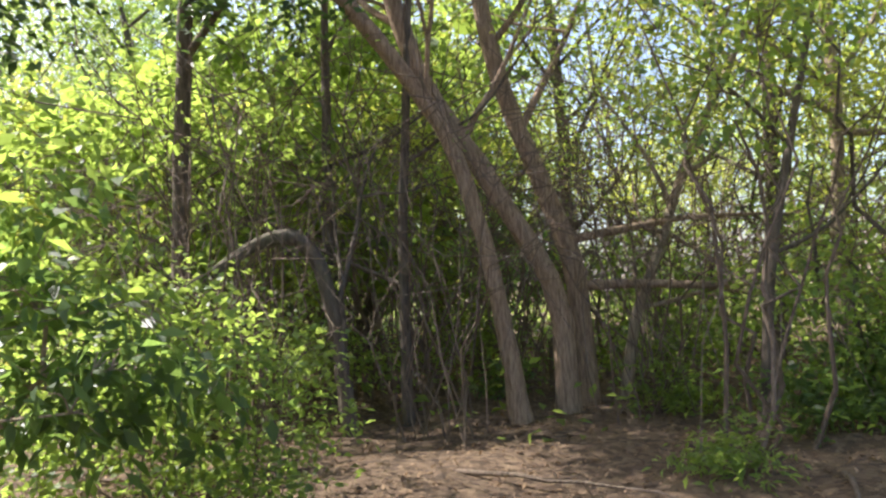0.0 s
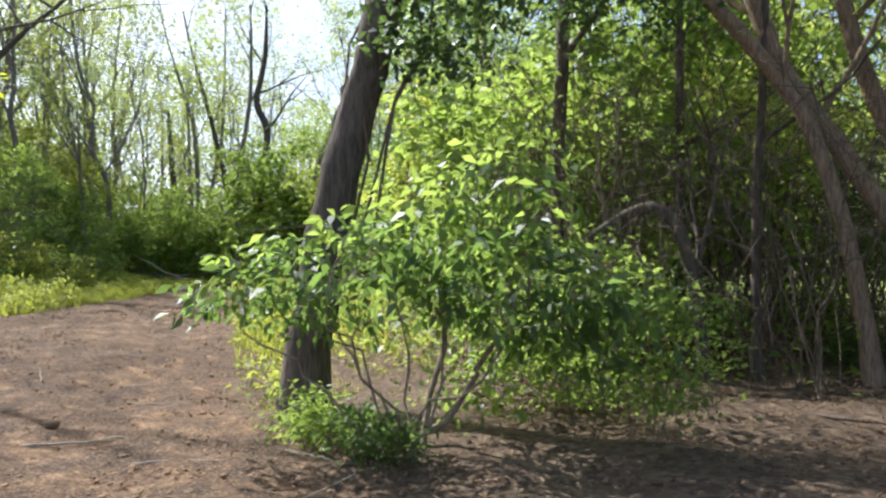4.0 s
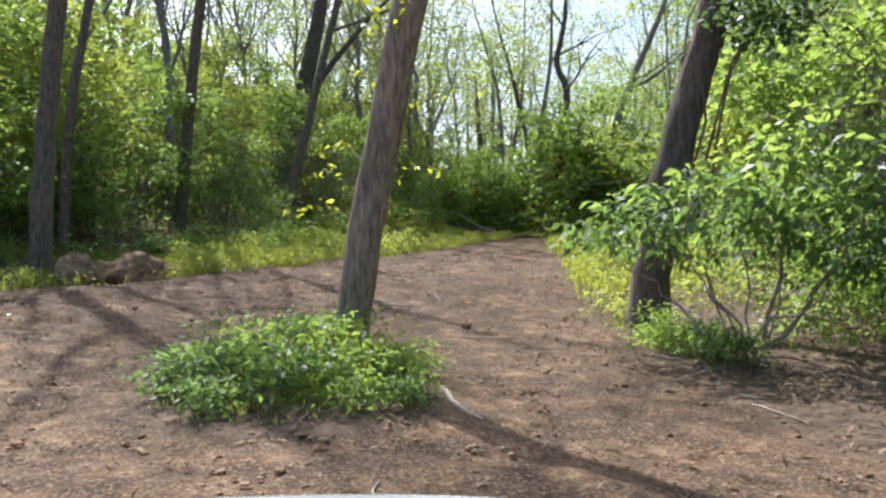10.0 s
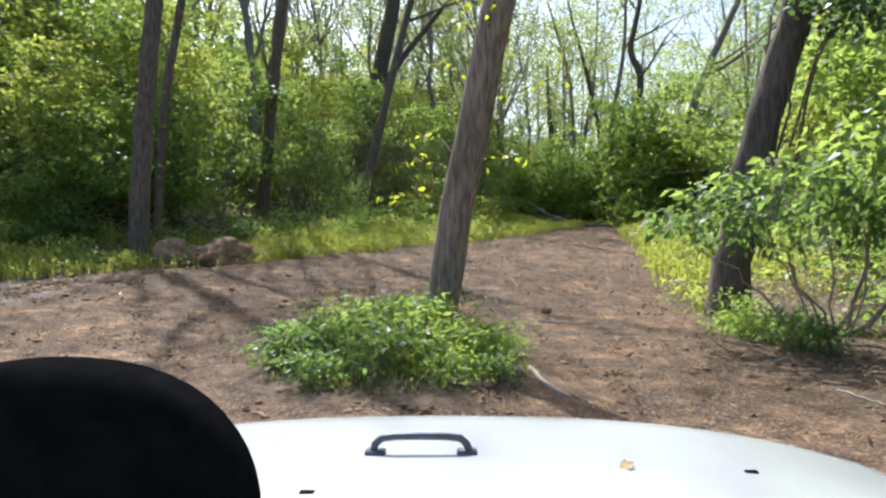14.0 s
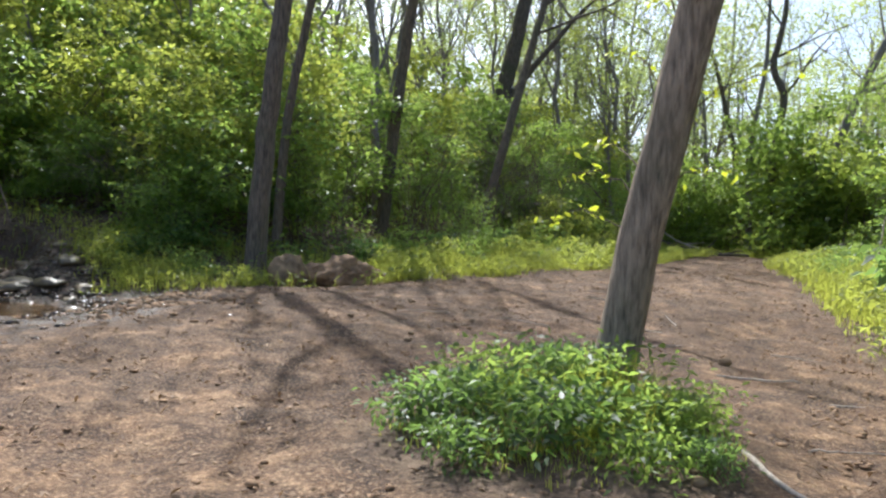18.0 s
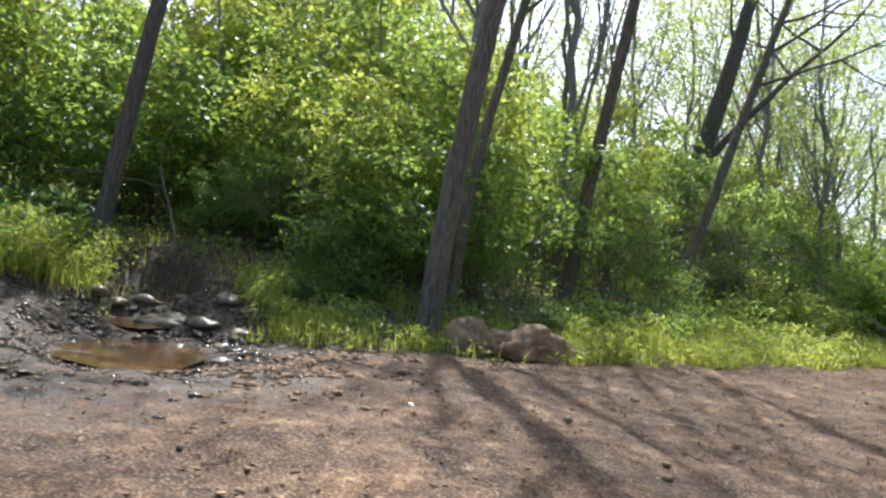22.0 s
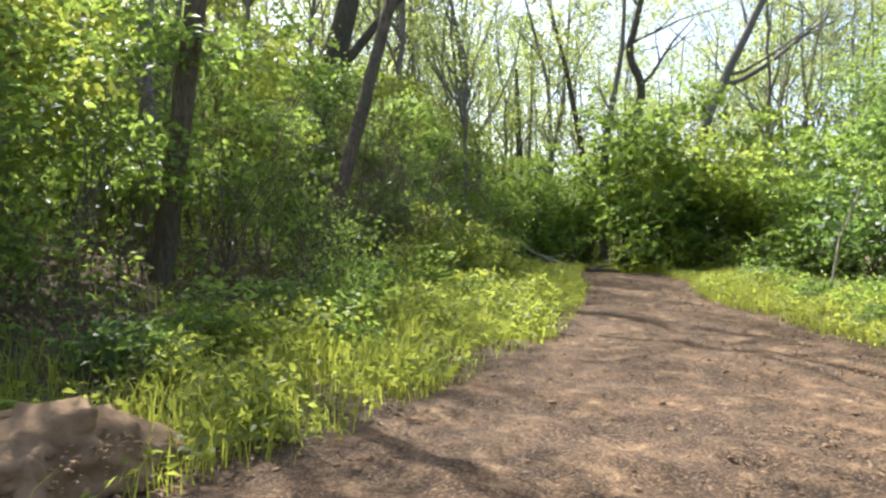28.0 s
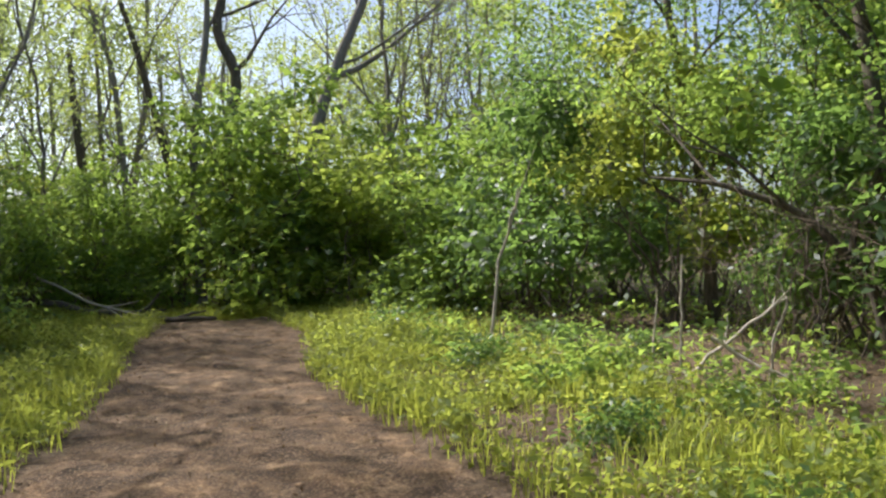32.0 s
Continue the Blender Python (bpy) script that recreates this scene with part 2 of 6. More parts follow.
LEAF_WEED = leaf_mat("leaf_weed_yellow_green", (0.065, 0.112, 0.028), (0.195, 0.245, 0.054), (0.66, 0.72, 0.115), 0.55, 0.5)
DRY_LEAF = leaf_mat("dry_leaf", (0.085, 0.05, 0.03), (0.42, 0.29, 0.17), (0.25, 0.14, 0.06), 0.2, 0.8)
BARK_GREY = bark_mat("bark_grey_brown", (0.105, 0.082, 0.056), (0.46, 0.36, 0.25), 9.0, 0.35)
BARK_DARK = bark_mat("bark_dark", (0.045, 0.035, 0.026), (0.19, 0.15, 0.112), 8.0, 0.45)
# brown bark, darkened for edge trees seen from their backlit side
BARK_BROWN_SHADED = bark_mat("bark_brown_shaded", (0.055, 0.043, 0.030), (0.25, 0.195, 0.138), 9.0, 0.4)
BARK_TAN = bark_mat("bark_tan_shreddy", (0.13, 0.085, 0.054), (0.46, 0.33, 0.22), 12.0, 0.1)
# grey bark lightened so that haze is already in the far trunks' colour
BARK_FAR = bark_mat("bark_far_hazed", (0.15, 0.13, 0.11), (0.32, 0.28, 0.24), 6.0, 0.1)
TWIG = bark_mat("twig_brown", (0.075, 0.053, 0.037), (0.24, 0.175, 0.125), 14.0, 0.2)
DEADWOOD = bark_mat("dead_wood_bleached", (0.32, 0.27, 0.20), (0.64, 0.56, 0.46), 14.0, 0.0)
STONE = plain_mat("mossy_stone", (0.22, 0.145, 0.075), 0.9, 0.0, 0.5, 5.0, 0.9)
WETSTONE = plain_mat("wet_stone", (0.17, 0.125, 0.068), 0.42, 0.0, 0.45, 6.0, 0.5)
SOIL = plain_mat("heaped_soil", (0.29, 0.18, 0.095), 0.95, 0.0, 0.35, 9.0, 0.9)
WHITE_PAINT = plain_mat("white_car_paint", (0.50, 0.50, 0.50), 0.26, 0.0, 0.05, 3.0, 0.0, 0.6)
BLACK_PLASTIC = plain_mat("black_grained_plastic", (0.007, 0.007, 0.007), 0.95, 0.0, 0.3, 60.0, 0.05)
BLACK_PLASTIC.node_tree.nodes["Principled BSDF"].inputs["Specular IOR Level"].default_value = 0.0
RUBBER = plain_mat("tyre_rubber", (0.02, 0.02, 0.02), 0.9, 0.0, 0.3, 20.0, 0.3)
MUD = plain_mat("wet_mud", (0.070, 0.046, 0.028), 0.25, 0.0, 0.45, 14.0, 0.8)
STEEL = plain_mat("dark_steel", (0.09, 0.095, 0.11), 0.5, 0.2, 0.2, 20.0)
PALE_LEAF = plain_mat("curled_pale_leaf", (0.52, 0.38, 0.17), 0.8, 0.0, 0.5, 60.0)
PETAL = plain_mat("white_seed_head", (0.75, 0.75, 0.70), 0.8)


# ---- mesh helpers ----
def mesh_arrays(name, verts, quads, material, smooth=False, attrs=()):
    """A mesh from arrays: verts (n, 3), quads (m, 4) or tris (m, 3)."""
    me = bpy.data.meshes.new(name)
    verts = np.asarray(verts, np.float32)
    quads = np.asarray(quads, np.int32)
    k = quads.shape[1]
    me.vertices.add(len(verts))
    me.vertices.foreach_set("co", verts.ravel())
    me.loops.add(quads.size)
    me.loops.foreach_set("vertex_index", quads.ravel())
    me.polygons.add(len(quads))
    me.polygons.foreach_set("loop_start", np.arange(0, quads.size, k, dtype=np.int32))
    if smooth:
        me.polygons.foreach_set("use_smooth", np.ones(len(quads), bool))
    for key, values in attrs:
        a = me.attributes.new(key, "FLOAT", "POINT")
        a.data.foreach_set("value", np.asarray(values, np.float32))
    me.materials.append(material)
    me.update(calc_edges=True)
    me.validate()
    return me


def child(name, me, parent, label=""):
    ob = new(name, me)
    ob.parent = parent
    if label:
        ob["label"] = label
    return ob


def part(name, bm, material, parent, label="", smooth=False):
    me = bpy.data.meshes.new(name)
    bm.to_mesh(me)
    bm.free()
    me.materials.append(material)
    if smooth:
        me.polygons.foreach_set("use_smooth", np.ones(len(me.polygons), bool))
    return child(name, me, parent, label)


def thing(name, at, label, category, group="", kind="", turn=0.0):
    ob = new(name)
    ob.matrix_basis = pose(*at, 0, 0, turn)
    return tagged(ob, label, category, group, kind)


class Tubes:
    """Collects tapered tubes into one mesh."""

    def __init__(self):
        self.v, self.f, self.n = [], [], 0

    def add(self, pts, radii, sides=6, rng=None, rough=0.0):
        pts = np.asarray(pts, float)
        k = len(pts)
        tang = np.gradient(pts, axis=0)
        tang /= np.linalg.norm(tang, axis=1, keepdims=True) + 1e-9
        ref = np.array([0.31, 0.95, 0.05]) if abs(tang[0][2]) > 0.5 else np.array([0.0, 0.0, 1.0])
        a = np.cross(tang, ref)
        a /= np.linalg.norm(a, axis=1, keepdims=True) + 1e-9
        b = np.cross(tang, a)
        ang = np.linspace(0, 2 * np.pi, sides, endpoint=False)
        r = np.asarray(radii, float)[:, None]
        if rng is not None and rough:
            lobes = 1 + rough * (np.sin(3 * ang + rng.uniform(0, 6)) * 0.6 + np.sin(5 * ang + rng.uniform(0, 6)) * 0.4)
            r = r * lobes[None] * (1 + rough * 0.5 * rng.standard_normal((k, sides)))
        else:
            r = np.repeat(r, sides, 1)
        ring = pts[:, None] + r[..., None] * (np.cos(ang)[None, :, None] * a[:, None] + np.sin(ang)[None, :, None] * b[:, None])
        base = self.n
        if base:
            old = np.concatenate(self.v)
            near = int(np.argmin(((old - pts[0]) ** 2).sum(1)))
            self.f.append(np.array([[near, base, base + 1, base + 2]]))
        self.v.append(ring.reshape(-1, 3))
        i, j = np.meshgrid(np.arange(k - 1), np.arange(sides), indexing="ij")
        jn = (j + 1) % sides
        q = np.stack([base + i * sides + j, base + i * sides + jn, base + (i + 1) * sides + jn, base + (i + 1) * sides + j], -1)
        self.f.append(q.reshape(-1, 4))
        self.n += k * sides

    def mesh(self, name, material, smooth=True):
        return mesh_arrays(name, np.concatenate(self.v), np.concatenate(self.f), material, smooth)


def leaf_quads(rng, pos, size, up=0.6, out=None, slim=0.45, droop=0.35):
    """One folded four-cornered leaf for each position."""
    n = len(pos)
    d = rng.standard_normal((n, 3))
    d[:, 2] = d[:, 2] * 0.5 - droop
    if out is not None:
        d = d + out * 0.9
    d /= np.linalg.norm(d, axis=1, keepdims=True) + 1e-9
    nm = rng.standard_normal((n, 3)) * (1 - up)
    nm[:, 2] += up
    side = np.cross(d, nm)
    side /= np.linalg.norm(side, axis=1, keepdims=True) + 1e-9
    nm = np.cross(side, d)
    s = (size * rng.uniform(0.6, 1.25, n))[:, None]
    tip = pos + d * s
    mid = pos + d * s * 0.45
    w = s * slim * rng.uniform(0.8, 1.2, (n, 1))
    fold = nm * s * 0.10
    v = np.stack([pos, mid + side * w * 0.5 + fold, tip - nm * s * 0.08, mid - side * w * 0.5 + fold], 1).reshape(-1, 3)
    q = np.arange(4 * n).reshape(n, 4)
    return v, q


def curve_pts(rng, a, b, sag, n=7, wob=0.05):
    """A bowed line from a to b."""
    a, b = np.asarray(a, float), np.asarray(b, float)
    t = np.linspace(0, 1, n)[:, None]
    ln = np.linalg.norm(b - a)
    p = a + (b - a) * t
    p[:, 2] += (4 * sag * t * (1 - t))[:, 0]
    wv = rng.standard_normal((n, 3)) * wob * ln
    wv[0] = wv[-1] = 0
    return p + wv


def branching(rng, tubes, start, way, length, radius, depth, tips, spread=0.6, rise=0.15, kids=3, sides=6, bend=0.22):
    """A limb that wanders and forks; gathers its twig ends in tips."""
    n = 6 if depth else 5
    p = [np.asarray(start, float)]
    d = np.asarray(way, float) / np.linalg.norm(way)
    for _ in range(n):
        d = d + rng.standard_normal(3) * bend * 0.5
        d[2] += rise * 0.3
        d /= np.linalg.norm(d)
        p.append(p[-1] + d * length / n)
    r = radius * (1 - 0.72 * np.linspace(0, 1, n + 1))
    tubes.add(p, r, sides)
    if depth == 0:
        tips.extend(p[2:])
        return
    for k in range(kids):
        i = int(rng.integers(2, n + 1)) if k else n
        w = p[i] - p[i - 1]
        w = w / np.linalg.norm(w) + rng.standard_normal(3) * spread
        branching(rng, tubes, p[i], w, length * rng.uniform(0.5, 0.75), max(r[i] * 0.8, 0.004), depth - 1, tips, spread, rise, kids, max(4, sides - 1), bend)

# ---- lie of the land ----
def sig(v):
    return 1 / (1 + np.exp(-np.clip(v, -30, 30)))


def seg_dist(x, y, line):
    """Distance to a polyline, and on which side of it (plus: to its left)."""
    best = np.full(np.shape(x), 1e9)
    side = np.zeros(np.shape(x))
    for (ax, ay), (bx, by) in zip(line[:-1], line[1:]):
        dx, dy = bx - ax, by - ay
        t = np.clip(((x - ax) * dx + (y - ay) * dy) / (dx * dx + dy * dy), 0, 1)
        ox, oy = x - ax - t * dx, y - ay - t * dy
        d = np.hypot(ox, oy)
        s = np.sign(dx * oy - dy * ox)
        side = np.where(d < best, s, side)
        best = np.minimum(best, d)
    return best, side


POOLS = [(-12.9, -3.65, 1.75, 1.0, -0.02), (-15.4, -3.85, 1.0, 0.6, 0.12), (-17.3, -3.75, 1.0, 0.62, 0.38)]
BANK = [(-13.5, -14.0), (-15.0, -5.5), (-14.2, 0.2), (-15.2, 4.0), (-18.6, 10.6), (-29.5, 27.5), (-50, 60)]


def land(x, y):
    """Ground height in metres."""
    x, y = np.asarray(x, float), np.asarray(y, float)
    d, s = seg_dist(x, y, BANK)
    d = d * s
    z = -0.28 + 0.72 * sig((-x - 8.2) / 1.9) + 0.022 * np.clip(y - 3, 0, 60)
    z = z + 0.95 * sig((d - 2.2) / 0.9) + 0.10 * np.clip(d - 3, 0, 30)
    z = z - 0.28 * np.exp(-(((x + 14.4) / 2.0) ** 2 + ((y - 1.2) / 1.9) ** 2))
    z = z + 0.42 * np.exp(-(((x + 15.9) / 1.5) ** 2 + ((y + 5.9) / 0.9) ** 2))
    z = z - 0.45 * np.exp(-(((x + 13.6) / 3.8) ** 2 + ((y + 3.2) / 2.2) ** 2))
    for px, py, pa, pb, pz in POOLS:
        z = z + (pz - 0.10 - z) * np.exp(-((((x - px) / pa) ** 2 + ((y - py) / pb) ** 2) ** 3 * 0.5))
    z = z + 0.12 * np.exp(-(((x + 4.7) / 1.5) ** 2 + ((y - 0.4) / 1.3) ** 2))
    z = z + 0.05 * np.sin(x * 0.9 + 1.0) * np.sin(y * 0.8) + 0.02 * np.sin(x * 2.7) * np.sin(y * 2.3 + 1)
    return z

DIRT = [(-1, 1.6), (-3, 3.3), (-6, 5.3), (-12.2, 11.9), (-15.1, 14.8), (-18.5, 18.6), (-21.5, 23.8), (-25, 27.5), (-28, 27), (-24.4, 21.6),
        (-20.6, 16.9), (-17.7, 12.6), (-15.5, 8.8), (-14.1, 5.4), (-13.2, 3.2), (-13.1, 0.9), (-13.5, -1.2), (-15.5, -5), (-10, -8), (2, -9), (5, -5), (2.2, -1)]


def inside(x, y, poly):
    r = np.zeros(np.shape(x), bool)
    for (ax, ay), (bx, by) in zip(poly, poly[1:] + poly[:1]):
        c = ((ay > y) != (by > y)) & (x < (bx - ax) * (y - ay) / (by - ay + 1e-12) + ax)
        r ^= c
    return r


def track_depth(x, y):
    """Metres inside the bare track (minus: outside)."""
    x, y = np.asarray(x, float), np.asarray(y, float)
    d, _ = seg_dist(x, y, DIRT + DIRT[:1])
    d = np.where(inside(x, y, DIRT), d, -d)
    island = 1 - np.hypot((x + 4.6) / 1.25, (y + 0.0) / 1.35)
    return np.minimum(d, -island * 1.3)


def wob(x, y, f=1.0, s=0.0):
    return (np.sin(x * 1.7 * f + y * 0.9 * f + s) + np.sin(x * -0.8 * f + y * 2.1 * f + 1.3 + s) + np.sin((x + y) * 3.3 * f + 0.5 + s) * 0.6) / 2.6


# ---- ground ----
def grid_axis(lo, hi, fine_lo, fine_hi, step):
    mid = np.arange(fine_lo, fine_hi + step / 2, step)
    out_hi = fine_hi + np.geomspace(step * 2, hi - fine_hi, 26)
    out_lo = fine_lo - np.geomspace(step * 2, fine_lo - lo, 26)[::-1]
    return np.concatenate([out_lo, mid, out_hi])


gx = grid_axis(-900, 900, -34, 10, 0.18)
gy = grid_axis(-900, 900, -9, 34, 0.18)
GX, GY = np.meshgrid(gx, gy, indexing="ij")
far = np.clip((np.hypot(GX + 10, GY - 10) - 50) / 60, 0, 1)
GZ = land(np.clip(GX, -90, 90), np.clip(GY, -60, 90)) * (1 - far) + 3.0 * far
td = track_depth(GX, GY)
rough_noise = np.zeros_like(GZ)
rgn = np.random.default_rng(5)
for k in range(26):
    fx, fy, ph = rgn.uniform(-9, 9), rgn.uniform(-9, 9), rgn.uniform(0, 6.3)
    rough_noise += np.sin(GX * fx + GY * fy + ph)
GZ += rough_noise * 0.0045 * (far <= 0)
mudv = np.exp(-(((GX + 13.5) / 4.6) ** 2 + ((GY + 3.9) / 2.6) ** 2)) * (0.85 + 0.35 * wob(GX, GY, 1.3, 2.0))
GZ += mudv * 0.03 * np.sin(GX * 7 + np.sin(GY * 5) * 2) * np.sin(GY * 8 + GX)
ni, nj = GX.shape
ii, jj = np.meshgrid(np.arange(ni - 1), np.arange(nj - 1), indexing="ij")
quads = np.stack([ii * nj + jj, (ii + 1) * nj + jj, (ii + 1) * nj + jj + 1, ii * nj + jj + 1], -1).reshape(-1, 4)
trk = np.clip(0.5 + td * 0.9, 0, 1)
ground = new("ground", mesh_arrays("ground", np.stack([GX, GY, GZ], -1).reshape(-1, 3), quads, EARTH, True,
                                   (("track", trk.ravel()), ("mud", np.clip(mudv * 2.6 - 0.4, 0, 1).ravel()))))
tagged(ground, "bare reddish-brown dirt track running through leaf-littered woodland floor", "ground", "", "structure")


# ---- bushes and saplings: built once, then copied ----
def lobes_points(rng, n, lobes, shell=0.55):
    """Points in a cluster of ellipsoids, thicker towards the outside."""
    c = np.array([l[:3] for l in lobes])
    r = np.array([l[3:] for l in lobes])
    w = r.prod(1) ** 0.67
    k = rng.choice(len(lobes), n, p=w / w.sum())
    u = rng.standard_normal((n, 3))
    u /= np.linalg.norm(u, axis=1, keepdims=True)
    rad = rng.uniform(shell ** 3, 1, n) ** (1 / 3)
    return c[k] + u * r[k] * rad[:, None], u


def bush_meshes(seed, height, radius, clusters, per, size, leaf, wood, bare=0.15, stems=7, slim=0.55, cl_spread=0.22, thick=1.0):
    """Meshes of a bush: each stem with its twigs, the foliage, and inner leaves added to block light."""
    rng = np.random.default_rng(seed)
    lobes = []
    for k in range(13):
        a, rr = rng.uniform(0, 6.28), radius * rng.uniform(0.1, 0.78)
        z = height * rng.uniform(bare + 0.08, 0.88)
        taper = 1.0 - 0.42 * (z / height)
        s = radius * rng.uniform(0.30, 0.55) * taper
        lobes.append((math.cos(a) * rr * taper, math.sin(a) * rr * taper, z, s, s, s * rng.uniform(0.55, 0.9)))
    cp, cu = lobes_points(rng, clusters, lobes, 0.5)
    cp[:, 2] = np.maximum(cp[:, 2], rng.uniform(0.05, 0.3, clusters))
    base = rng.standard_normal((stems, 3)) * (radius * 0.13, radius * 0.13, 0)
    base[:, 2] = -0.25
    pick = rng.choice(clusters, stems, replace=False)
    lines, tubes = [], []
    for b, i in zip(base, pick):
        e = cp[i] * (0.9, 0.9, 0.95)
        p = curve_pts(rng, b, e, 0.05 * height, 11, 0.03)
        r0 = rng.uniform(0.007, 0.015) * height / 2.2 * thick
        t = Tubes()
        t.add(p, np.linspace(r0, 0.004, 11), 6)
        lines.append(p)
        tubes.append(t)
    allp = np.concatenate([p[3:] for p in lines])
    for i in range(0, clusters, 6):
        j = int(np.argmin(((allp - cp[i]) ** 2).sum(1)))
        tubes[j // 8].add(curve_pts(rng, allp[j], cp[i], 0.06, 6, 0.07), np.linspace(0.006, 0.0025, 6) * (0.7 + height / 6), 4)
    pos = np.repeat(cp, per, 0) + rng.standard_normal((clusters * per, 3)) * cl_spread * (1, 1, 0.32)
    out = np.repeat(cu, per, 0)
    v, q = leaf_quads(rng, pos, size, 0.55, out * 0.7, slim)
    # oversized leaves added inside the lobes to keep light out of the core
    ip, iu = lobes_points(rng, int(clusters * 0.7), [(*b[:3], *(0.6 * c for c in b[3:])) for b in lobes], 0.0)
    ip[:, 2] = np.maximum(ip[:, 2], 0.15 * radius)
    iv, iq = leaf_quads(rng, ip, size * 2.0, 0.3, iu * 0.3, 0.75)
    return [t.mesh("stem", wood) for t in tubes], mesh_arrays("foliage", v, q, leaf), mesh_arrays("inner_foliage", iv, iq, leaf)


def bush_kind(name, label, group, *args, **kw):
    st, fo, core = bush_meshes(*args, **kw)
    root = thing(name, (0, 0, 0), label, "bush", group)
    for s in st:
        child("stem", s, root)
    child("foliage", fo, root)
    if name == "arching_bush":
        child("inner_foliage", core, root)
    return root


def plant_out(kinds, spots, rng, smin=0.8, smax=1.25, sink=0.1):
    """Copies of the kinds at the spots; the first spots are taken by the kinds themselves."""
    for k, (x, y, s) in enumerate(spots):
        s = s * rng.uniform(smin, smax)
        m = pose(x, y, float(land(x, y)) - sink * s, 0, 0, rng.uniform(0, 360)) @ Matrix.Diagonal((s, s, s * rng.uniform(0.9, 1.12), 1))
        src = kinds[k % len(kinds)]
        if k < len(kinds):
            src.matrix_basis = m
        else:
            ob = copy_thing(src, Matrix.Identity(4))
            ob.matrix_basis = m


rng = np.random.default_rng(11)

# tall understory along the wood's edge
U_GREEN = "tall leafy green understory bush crowding the wood's edge"
under = [
    bush_kind("understory_bush", U_GREEN, "bushes along the wood edge", 21, 6.2, 2.4, 290, 10, 0.185, LEAF_MID, TWIG, 0.16),
    bush_kind("understory_bush", U_GREEN, "bushes along the wood edge", 22, 5.4, 2.6, 290, 10, 0.18, LEAF_MID, TWIG, 0.16),
    bush_kind("understory_bush", "tall yellow-green sunlit understory bush at the wood's edge", "bushes along the wood edge", 23, 6.6, 2.2, 280, 10, 0.185, LEAF_LIGHT, TWIG, 0.16),
    bush_kind("understory_bush", "broad green understory bush in the wood's shade", "bushes along the wood edge", 24, 4.6, 2.5, 270, 10, 0.18, LEAF_MID, TWIG, 0.14),
]
rear = [
    bush_kind("understory_bush", "tall leafy bush deep in the wood", "bushes deep in the wood", 25, 6.2, 2.6, 270, 11, 0.21, LEAF_MID, TWIG, 0.05, 5),
    bush_kind("understory_bush", "tall light green bush deep in the wood", "bushes deep in the wood", 26, 6.4, 2.5, 270, 11, 0.21, LEAF_LIGHT, TWIG, 0.05, 5),
]
spots, rear_spots = [], []
bl = np.array(BANK[1:])
for off, step, sc in ((3.5, 2.2, 0.72), (6.8, 3.0, 1.05), (10.8, 3.6, 1.3), (15.5, 3.6, 1.55), (21.0, 4.4, 1.8)):
    for (ax, ay), (bx, by) in zip(bl[:-1], bl[1:]):
        ln = math.hypot(bx - ax, by - ay)
        if ay > 35:
            continue
        for s in np.arange(rng.uniform(0, step), min(ln, 34), step):
            nx, ny = -(by - ay) / ln, (bx - ax) / ln
            o = off + rng.uniform(-0.7, 0.7)
            x, y = ax + (bx - ax) * s / ln + nx * o, ay + (by - ay) * s / ln + ny * o
            if -19.3 < x < -13 and -5.2 < y < -1.0 or y > 36:
                continue
            if off < 4 and 7.4 < y < 10.6:
                continue
            if math.hypot(x + 21.6, y - 9.6) < 1.7:
                continue
            (rear_spots if off > 9 else spots).append((x, y, sc * (0.92 if 5 < y < 15 else 1.0)))
rng.shuffle(spots)
spots += [(-24.4, 8.4, 0.8), (-24.8, 13.4, 0.8), (-26.2, 15.8, 0.85), (-27.6, 18.2, 0.85), (-29.0, 20.6, 0.85), (-31.0, 23.4, 0.8), (-26.6, 12.0, 0.95), (-28.6, 16.0, 1.0), (-31.0, 19.5, 1.0), (-33.4, 23.0, 0.95)]
spots += [(-20.5, -5.5, 0.7), (-20.8, -2.6, 0.65),  (-19.0, -7.6, 0.7), (-20.2, -0.4, 0.75), (-21.0, -10.5, 1.1), (-17.2, -9.5, 0.8), (-18.2, 0.2, 0.5), (-17.6, -0.4, 0.4),
          (-19.6, -2.2, 0.45), (-19.4, -7.0, 0.95), (-20.6, -9.2, 1.1), (-18.2, -9.0, 0.95), (-23.4, -7.4, 1.0), (-21.6, -4.4, 0.75), (-22.6, -5.6, 0.95), (-23.4, -3.6, 1.0), (-19.9, -3.4, 0.35)]
rear_spots += [(-23.5, -11.0, 1.2), (-26.0, -5.0, 1.2), (-25.5, -9.5, 1.25), (-24.5, -3.0, 1.0), (-24.5, -8.0, 1.05), (-27.5, -1.5, 1.0), (-27.5, -6.5, 1.0), (-26.5, -11.0, 1.1), (-32, -4, 1.2), (-32, -9, 1.2), (-31, 1.5, 1.2), (-29, -14, 1.2), (-22, -14, 1.1)]
plant_out(under, [tuple(s) for s in spots], rng)
plant_out(rear, rear_spots, rng)

